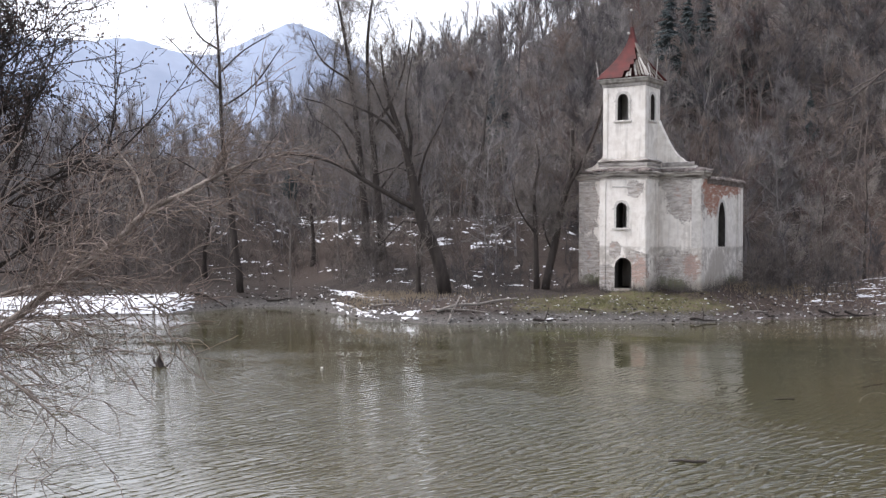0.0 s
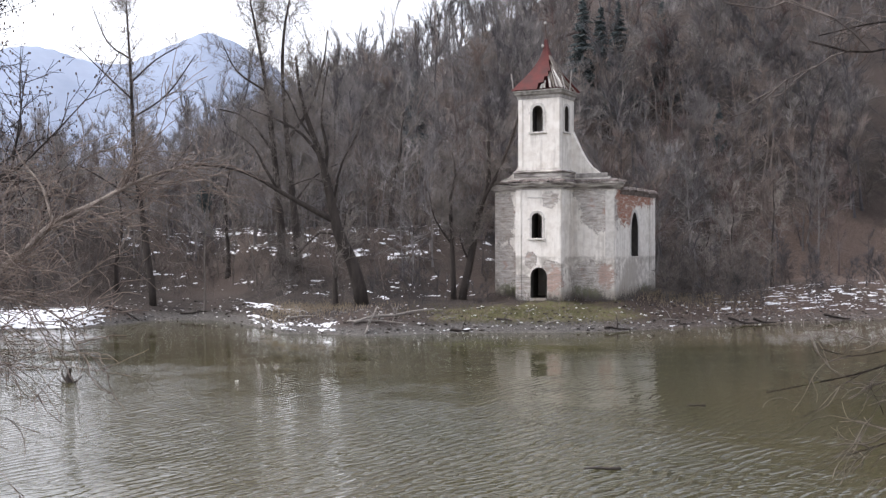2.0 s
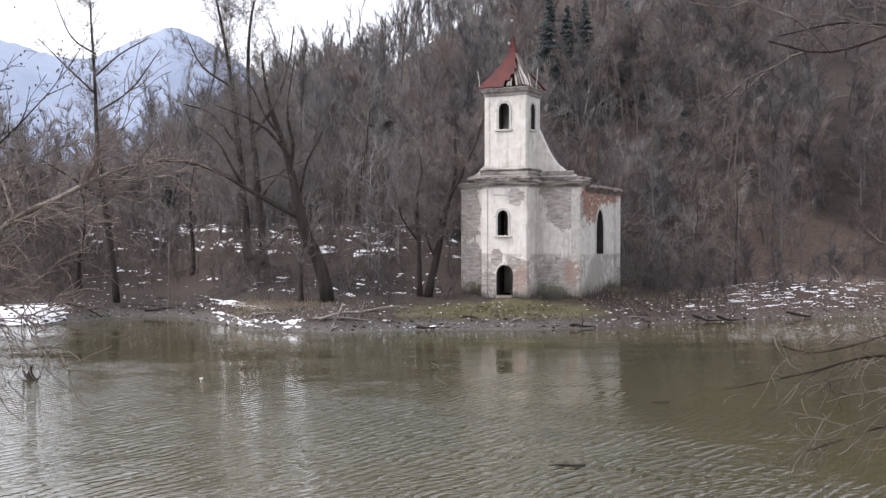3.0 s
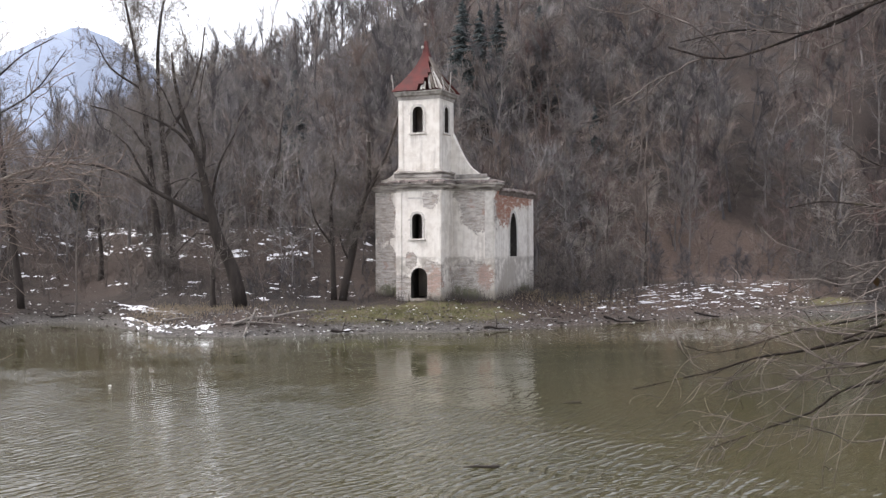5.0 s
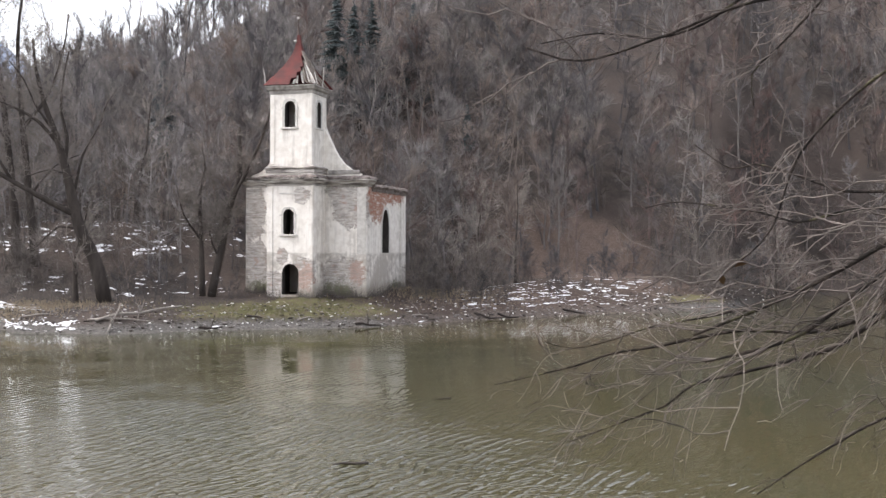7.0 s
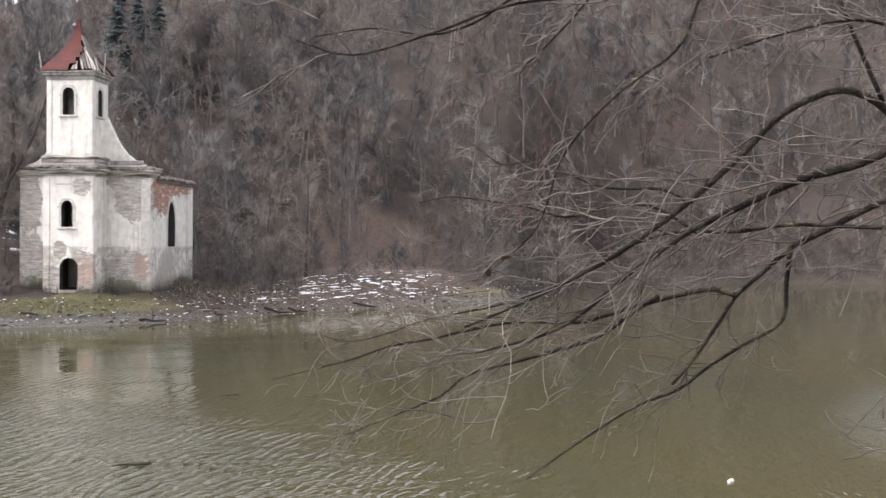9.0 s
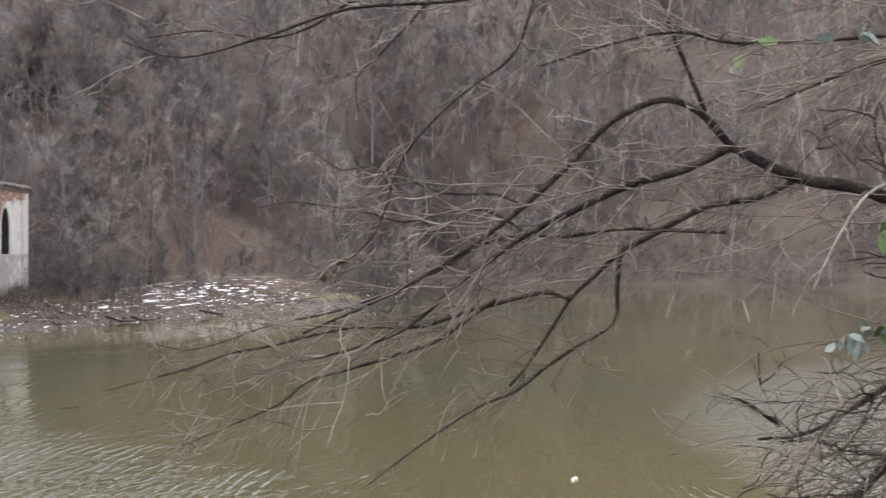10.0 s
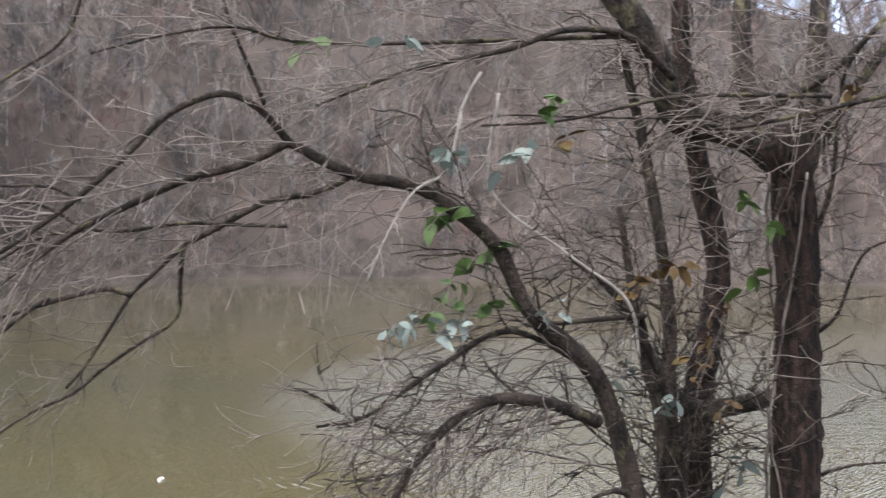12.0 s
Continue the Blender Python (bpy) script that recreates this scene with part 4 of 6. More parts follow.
def make_hill_woods():
    rng = np.random.default_rng(11)
    protos = [fuzzy_tree(rng, rng.uniform(8.0, 13.0), 0.13, 10, 540, 0.9, 0.2, 0.05, (0.5, 2.0)) for _ in range(9)]
    slim = [fuzzy_tree(rng, rng.uniform(10.0, 15.0), 0.15, 9, 420, 0.45, 0.3, 0.036, (0.6, 2.0), 0.7) for _ in range(7)]

    def behind(a, d, x, y):
        if 24.2 < a < 26.4 and d < 27:
            return False
        return d > float(np.interp(a, [-20, 10, 30, 45], [28, 22, 18, 10]))

    mixed = (WOOD_DARK, WOOD_FAR, WOOD_PALE, WOOD_FAR, WOOD_BROWN, WOOD_RED)
    scatter("hillside_woods", "dense leafless grey-brown woods on the hillside", "woods", polar_spots(rng, 385, (1, 84), (10, 135), 1.0, behind), protos, mixed, rng)
    scatter("hillside_woods", "leafless pale grey woods behind the shingle", "woods", polar_spots(rng, 130, (-28, 2), (10, 135), 1.0, behind), protos, (WOOD_PALE, WOOD_FAR), rng, size=(0.7, 1.05))
    scatter("hillside_woods", "leafless woods with a reddish tinge on the hillside", "woods", polar_spots(rng, 380, (10, 84), (16, 125), 1.0, behind), protos, (WOOD_DARK, WOOD_FAR, WOOD_RED, WOOD_DARK, WOOD_RED), rng)
    scatter("hillside_woods", "leafless grey woods across the bend of the river", "woods", polar_spots(rng, 215, (36, 82), (5, 110), 0.9), protos, (WOOD_BROWN, WOOD_RED, WOOD_FAR, WOOD_DARK), rng)
    scatter("hillside_woods", "leafless grey woods rising behind the church", "woods", polar_spots(rng, 130, (6, 25), (26, 85), 1.0, behind), protos, (WOOD_FAR, WOOD_BROWN, WOOD_FAR, WOOD_PALE), rng)
    scatter("hillside_woods", "tall dark-stemmed leafless trees on the hillside", "woods", polar_spots(rng, 120, (6, 60), (24, 120), 1.0, behind), slim, (WOOD_DARK, WOOD_FAR), rng, size=(0.9, 1.3))
    scatter("ridge_woods", "tall leafless trees along the hill's skyline", "woods", polar_spots(rng, 170, (-9, 11), (34, 215), 1.0), slim, (WOOD_FAR, WOOD_DARK), rng, size=(0.9, 1.3))
    scatter("ridge_woods", "rounded leafless trees below the hill's skyline", "woods", polar_spots(rng, 150, (-9, 11), (30, 180), 1.0), protos, (WOOD_PALE, WOOD_FAR), rng, size=(0.8, 1.15))
    scatter("ridge_woods", "close leafless trees on the low end of the ridge", "woods", polar_spots(rng, 95, (-8, 1.5), (45, 150), 1.0), protos, (WOOD_PALE, WOOD_FAR), rng, size=(0.95, 1.3))
    scatter("valley_woods", "pale leafless woods filling the valley under the mountains", "woods", polar_spots(rng, 180, (-30, -5), (40, 190), 1.0), protos, WOOD_PALE, rng, size=(0.6, 1.05))
    light = [fuzzy_tree(rng, rng.uniform(2.5, 6.0), 0.045, 9, 200, 0.9, 0.05, 0.036, (0.3, 1.2)) for _ in range(7)]

    def clear(a, d, x, y):
        if 24.2 < a < 26.4 and d < 27 and int(x * 2.3 + y * 3.1) % 4 > 0:
            return False
        if a < 6 and int(x * 3.7 + y * 1.9) % 5 < 2:
            return False
        return d > (12 if 6 < a < 18 else 11 if a < 6 else 9 if a < 30 else 4)

    scatter("undergrowth", "tangled leafless brush along the foot of the wooded slope", "brush", polar_spots(rng, 420, (-30, 84), (5, 42), 1.2, clear), light, (BRUSH, WOOD_BROWN, WOOD_DARK), rng)
    scatter("undergrowth", "tall leafless thicket on the rise behind the shingle", "brush", polar_spots(rng, 190, (-28, 9), (15, 46), 1.0, lambda a, d, x, y: d > 26 or int(x * 2.9 + y * 1.3) % 2), light, (BRUSH, WOOD_PALE, WOOD_BROWN), rng, size=(1.1, 1.9))
    scatter("undergrowth", "leafless shrubs on the bank beside the church", "brush", polar_spots(rng, 190, (15.5, 34), (4.5, 17), 1.0, lambda a, d, x, y: not 20.5 < a < 28 or d > 13 and a < 23 or int(x * 2.1 + y * 3.3) % 4 == 0), light, (BRUSH, WOOD_DARK), rng, size=(0.45, 0.95))
    scatter("undergrowth", "leafless brush overhanging the water at the river bend", "brush", polar_spots(rng, 260, (33, 84), (0.4, 9), 1.3), light, (BRUSH, WOOD_BROWN), rng, size=(0.5, 1.0))
    scatter("undergrowth", "dark leafless shrubs by the church and the leaning tree", "brush", [(9.2, 88.6), (9.8, 89.2), (10.3, 88.4), (8.8, 89.5), (9.5, 88.1), (7.0, 89.2), (6.2, 88.8), (-1.6, 87.4), (-3.0, 88.2), (-5.2, 89.6), (3.2, 89.4), (4.4, 88.9)], light, WOOD_DARK, rng, size=(0.32, 0.5))
    scatter("undergrowth", "low leafless shrubs behind the shingle", "brush", polar_spots(rng, 170, (-24, 7), (6, 26), 1.0), light, (BRUSH, WOOD_DARK), rng, size=(0.3, 0.75))


make_hill_woods()

BANK_TREES = [
    # x, y, height, girth, lean x, lean y, limbs, label
    (-1.9, 86.5, 8.0, 0.22, 0.02, 0.0, 9, "short leafless tree behind the leaning one"),
    (-22.5, 104.0, 11.0, 0.22, 0.05, 0.0, 16, "leafless tree on the snowy bank"),
    (-28.0, 97.0, 12.0, 0.22, 0.02, 0.0, 15, "leafless tree on the snowy bank"),
    (-13.0, 110.0, 12.0, 0.24, 0.0, 0.0, 15, "leafless tree at the wood's edge"),
    (3.0, 108.0, 13.0, 0.26, 0.02, 0.0, 15, "leafless tree at the wood's edge"),
    (33.0, 96.0, 9.0, 0.13, 0.02, 0.0, 12, "slender leafless tree beside the church"),
    (37.5, 98.0, 10.0, 0.14, -0.03, 0.0, 12, "slender leafless tree on the bank"),
    (30.0, 95.0, 6.0, 0.09, 0.03, 0.0, 10, "leafless sapling beside the church"),
    (60.0, 103.0, 12.0, 0.2, -0.08, 0.0, 13, "leafless tree at the foot of the slope"),
    (68.0, 101.0, 11.0, 0.2, 0.1, 0.0, 13, "leafless tree at the foot of the slope"),
]
for k, (x, y, h, g, lx, ly, limbs, label) in enumerate(BANK_TREES):
    rng = np.random.default_rng(100 + k)
    tree_thing("tree", label, (x, y, land_at(x, y) - 0.15), grow(rng, h, g, limbs, 3, 0.8, (lx, ly), 0.2, kids=5, segs=5, thin=0.022), BARK, TWIG, group="trees on the far bank")


def make_conifer(x, y, height, label):
    """A far conifer: trunk and drooping sprays of needles."""
    rng = np.random.default_rng(int(abs(x * 7 + y)))
    trunk = [(np.array([0, 0, 0.0]), np.array([0, 0, height * 0.98]), 0.22, 0.03)]
    sprays = []
    for k in range(230):
        s = rng.uniform(0.08, 1)
        a = rng.uniform(0, 2 * math.pi)
        reach = (1.08 - s) * height * 0.26 * rng.uniform(0.6, 1.1)
        p = np.array([0, 0, s * height])
        d = np.array([math.cos(a), math.sin(a), -0.25])
        for j in range(4):
            q0, q1 = p + d * reach * j / 4, p + d * reach * (j + 1) / 4
            sprays.append((q0, q1, 0.2 * (1 - j / 6), 0.12 * (1 - j / 6)))
            for sgn in (-1, 1):
                sprays.append((q0, q0 + np.array([-d[1] * sgn, d[0] * sgn, -0.5]) * reach * 0.28, 0.13, 0.03))
    thing = tagged(new("conifer"), label, "tree", "conifers on the hillside")
    thing.matrix_world = pose(x, y, land_at(x, y) - 0.2)
    v, f = prisms(*as_arrays(trunk), sides=6)
    under(new("trunk", mesh_arrays("trunk", v, f, BARK)), thing)
    v, f = prisms(*as_arrays(sprays), sides=3)
    under(new("crown", mesh_arrays("crown", v, f, NEEDLE)), thing)


for az, dist, height in ((11.6, 140, 18), (12.5, 143, 15), (13.4, 148, 14), (15.6, 150, 14), (2.9, 137, 13), (18.4, 138, 6)):
    make_conifer(dist * math.sin(radians(az)), dist * math.cos(radians(az)), height, "dark green conifer among the bare trees")


# ---------- near trees on the camera's own bank ----------
def shoots(rng, line, r0, count, length, lean, level=0, thin=0.0022, gravity=0.05, start=0.15):
    """Side shoots along a limb, each with smaller ones: segments of thin tapered wood."""
    out = []
    n = len(line)
    for _ in range(count):
        s = rng.uniform(start, 1)
        i = min(int(s * (n - 1)), n - 2)
        p = np.array(line[i])
        d = np.array(line[i + 1]) - p
        d /= np.linalg.norm(d) + 1e-9
        side = rng.normal(0, 1, 3)
        side -= d * side.dot(d)
        e = d * 0.7 + side / np.linalg.norm(side) * rng.uniform(0.5, 1.2) + np.array(lean) * rng.uniform(0.2, 1.8)
        e /= np.linalg.norm(e)
        long = length * rng.uniform(0.45, 1.15)
        k = 7
        pts = [p]
        for j in range(k):
            e = e + rng.normal(0, 0.2, 3)
            e[2] -= gravity * (1.6 - 2.4 * j / k)
            e /= np.linalg.norm(e)
            p = p + e * long / k
            pts.append(p)
        r = max(r0 * rng.uniform(0.35, 0.6) * (1.1 - 0.6 * s), thin)
        for j in range(k):
            out.append((pts[j], pts[j + 1], max(r * (1 - 0.8 * j / k), thin * 0.8), max(r * (1 - 0.8 * (j + 1) / k), thin * 0.6)))
        if level > 0:
            out += shoots(rng, pts, r, max(3, int(count * 0.22)), long * 0.55, lean, level - 1, thin, gravity, 0.1)
    return out


def limb_parts(thing, limbs, bark, rng_seed, sides=9):
    rng = random.Random(rng_seed)
    lines = {}
    for name, label, pts, r0, r1 in limbs:
        line = spline(pts, 0.06)
        bm = bmesh.new()
        heavy = name == "trunk" and bark == NEAR_BARK
        tube(bm, line, r0, r1, 14 if heavy else sides, 0.19 if heavy else 0.09, rng)
        part(name, bm, TRUNK_BARK if heavy else bark, thing, label, True)
        lines[len(lines)] = line
    return lines


def crafted_tree(label, limbs, seed, shoots_of, bark=None):
    """A far-bank tree whose main limbs are drawn, with grown side shoots."""
    tree = tagged(new("tree"), label, "tree", "trees on the far bank")
    made = []
    for k, (pts, r0, r1) in enumerate(limbs):
        line = spline(pts, 0.8)
        if k == 0:
            line[0].z = land_at(line[0].x, line[0].y) - 0.2
        bm = bmesh.new()
        tube(bm, line, r0, r1, 9 if k == 0 else 6, 0.08, random.Random(seed + k))
        part("trunk" if k == 0 else "limb", bm, BARK, tree, "", True)
        made.append(line)
    rng = np.random.default_rng(seed)
    segs = []
    for k, count, length, r, start in shoots_of:
        segs += shoots(rng, [tuple(p) for p in made[k]], r, int(count * 1.25), length, (0, 0, 0.25), 2, 0.016, -0.01, start)
    v, f = tri(*prisms(*as_arrays(segs), sides=3))
    p0, p1, _, _ = as_arrays(segs)
    n = 3600
    pick = rng.integers(len(p0), size=n)
    foot = p0[pick] + (p1 - p0)[pick] * rng.uniform(0, 1, (n, 1))
    d = (p1 - p0)[pick]
    d = d / np.linalg.norm(d, axis=1)[:, None] + rng.normal(0, 0.55, (n, 3)) + np.array([0, 0, 0.2])
    tip = foot + d * rng.uniform(0.3, 0.9, (n, 1))
    side = np.cross(d, rng.normal(0, 1, (n, 3)))
    side *= 0.013 / (np.linalg.norm(side, axis=1)[:, None] + 1e-6)
    w = np.stack([foot - side, foot + side, tip], 1).reshape(-1, 3)
    v, f = np.concatenate([v, w]), np.concatenate([f, np.arange(3 * n).reshape(-1, 3) + len(v)])
    tagged(under(new("twig_web", mesh_arrays("twig_web", v, f, TWIG)), tree), "fine bare twigs", kind="stuff")


crafted_tree("big leafless tree leaning over the shingle", [
    ([(0.2, 85.8, 2.2), (-0.6, 85.8, 5.0), (-1.6, 85.8, 7.2), (-2.2, 85.8, 9.8), (-2.8, 85.8, 12.4), (-3.3, 85.8, 14.1), (-4.0, 85.8, 16.0), (-4.6, 85.8, 18.4), (-4.9, 85.8, 21.0)], 0.55, 0.06),
    ([(-1.8, 85.8, 8.1), (-4.2, 85.8, 9.4), (-6.3, 85.8, 10.6), (-8.2, 85.8, 11.7), (-10.6, 85.8, 12.4), (-13.1, 85.8, 12.5)], 0.26, 0.05),
    ([(-6.3, 85.8, 10.6), (-7.4, 85.8, 12.5), (-8.2, 85.8, 14.0), (-9.9, 85.8, 15.2)], 0.12, 0.04),
    ([(-2.7, 85.8, 11.5), (-2.5, 85.8, 13.9), (-2.9, 85.8, 15.6), (-2.8, 85.8, 18.0), (-2.4, 85.8, 20.2)], 0.17, 0.04),
    ([(-3.0, 85.8, 13.2), (-4.4, 85.8, 14.9), (-6.1, 85.8, 15.9), (-8.4, 85.8, 16.8)], 0.15, 0.04),
    ([(-2.0, 85.8, 9.8), (-1.4, 85.8, 12.6), (-0.2, 85.8, 14.9), (0.2, 85.8, 16.3), (1.0, 85.8, 17.6)], 0.12, 0.04),
    ([(-1.5, 85.8, 7.0), (-3.1, 85.8, 7.3), (-4.6, 85.8, 5.8), (-5.2, 85.8, 5.6)], 0.1, 0.03),
    ([(-2.4, 85.8, 11.0), (-3.7, 85.8, 11.5), (-5.5, 85.8, 10.8)], 0.09, 0.03),
    ([(-3.4, 85.8, 14.3), (-4.6, 85.8, 16.0), (-5.5, 85.8, 18.0), (-6.5, 85.8, 19.3)], 0.11, 0.03)], 301,
    [(0, 16, 3.6, 0.10, 0.45), (1, 14, 3.0, 0.08, 0.2), (2, 8, 2.4, 0.06, 0.2), (3, 10, 3.0, 0.07, 0.3), (4, 10, 3.0, 0.07, 0.2), (5, 7, 2.0, 0.05, 0.4), (6, 5, 1.6, 0.04, 0.2), (7, 5, 1.6, 0.04, 0.2), (8, 8, 2.6, 0.06, 0.2)])
crafted_tree("tall leafless tree with spreading upper branches on the far bank", [
    ([(-18.1, 98.4, 1.8), (-18.8, 98.5, 7.1), (-19.7, 98.5, 14.6), (-20.0, 98.6, 20.7), (-20.4, 98.7, 27.2), (-20.5, 98.7, 30.3)], 0.33, 0.04),
    ([(-19.9, 98.6, 19.2), (-22.5, 98.6, 21.7), (-24.8, 98.6, 24.0)], 0.09, 0.04),
    ([(-20.0, 98.6, 20.7), (-17.9, 98.6, 22.7), (-15.4, 98.6, 24.2)], 0.085, 0.04),
    ([(-19.7, 98.6, 17.7), (-16.9, 98.6, 19.7), (-14.4, 98.6, 23.2)], 0.09, 0.04),
    ([(-19.9, 98.6, 22.7), (-22.0, 98.6, 24.2), (-23.5, 98.7, 27.7)], 0.11, 0.03),
    ([(-19.2, 98.6, 11.0), (-16.6, 98.2, 13.0), (-14.6, 98.0, 15.5)], 0.14, 0.04),
    ([(-19.2, 98.6, 10.0), (-22.0, 98.2, 12.0), (-24.6, 98.0, 13.5)], 0.14, 0.04)], 311,
    [(0, 36, 3.8, 0.07, 0.25), (1, 11, 2.6, 0.05, 0.1), (2, 11, 2.6, 0.05, 0.1), (3, 11, 2.6, 0.05, 0.1), (4, 7, 2.4, 0.05, 0.2), (5, 9, 2.8, 0.06, 0.2), (6, 9, 2.8, 0.06, 0.2)])
crafted_tree("tall leafless tree with a forked crown on the far bank", [
    ([(-6.9, 98.4, 2.3), (-7.0, 98.5, 8.1), (-7.6, 98.5, 14.7), (-8.3, 98.6, 20.7), (-9.1, 98.6, 25.3), (-9.9, 98.7, 29.3)], 0.42, 0.06),
    ([(-7.6, 98.5, 14.7), (-10.0, 98.3, 17.6), (-12.4, 98.2, 18.4)], 0.14, 0.04),
    ([(-8.2, 98.6, 20.0), (-10.8, 98.6, 21.8), (-12.2, 98.6, 24.5)], 0.12, 0.04)], 321,
    [(0, 36, 4.2, 0.08, 0.35), (1, 11, 3.0, 0.06, 0.2), (2, 11, 3.0, 0.06, 0.2)])
crafted_tree("tall leafless twin-stemmed tree on the far bank", [
    ([(-5.2, 98.4, 2.3), (-5.7, 98.5, 8.1), (-6.3, 98.5, 14.7), (-6.8, 98.6, 21.2), (-6.6, 98.6, 25.8), (-5.8, 98.7, 29.8)], 0.42, 0.06),
    ([(-6.4, 98.5, 15.7), (-4.4, 98.3, 18.6), (-3.2, 98.2, 22.4), (-2.8, 98.2, 25.5)], 0.18, 0.05),
    ([(-5.9, 98.5, 10.0), (-3.8, 98.2, 12.6), (-1.8, 98.0, 13.6)], 0.12, 0.04)], 331,
    [(0, 34, 4.2, 0.08, 0.35), (1, 15, 3.2, 0.07, 0.2), (2, 9, 2.8, 0.05, 0.2)])
crafted_tree("leafless tree beside the church", [
    ([(7.7, 90.4, 2.0), (7.6, 90.5, 6.1), (7.5, 90.5, 10.3), (7.9, 90.5, 12.1), (7.6, 90.5, 14.0)], 0.27, 0.05),
    ([(7.6, 90.5, 6.4), (6.2, 90.2, 8.4), (5.6, 90.0, 10.8)], 0.1, 0.03)], 341, [(0, 18, 2.6, 0.06, 0.3), (1, 9, 2.0, 0.05, 0.2)])
crafted_tree("crooked leafless tree with a broken top beside the church", [
    ([(8.4, 90.4, 2.2), (9.1, 90.4, 5.2), (9.8, 90.5, 8.9), (10.6, 90.5, 11.7), (10.6, 90.5, 15.6)], 0.36, 0.17),
    ([(10.0, 90.5, 9.8), (11.2, 90.0, 12.0), (12.4, 89.6, 15.0), (13.0, 89.3, 17.2)], 0.16, 0.08),
    ([(9.0, 90.4, 5.0), (8.2, 90.2, 7.0), (8.9, 90.0, 9.0)], 0.09, 0.03)], 351, [(0, 12, 2.0, 0.05, 0.3), (1, 8, 1.6, 0.04, 0.2), (2, 7, 1.8, 0.04, 0.2)])


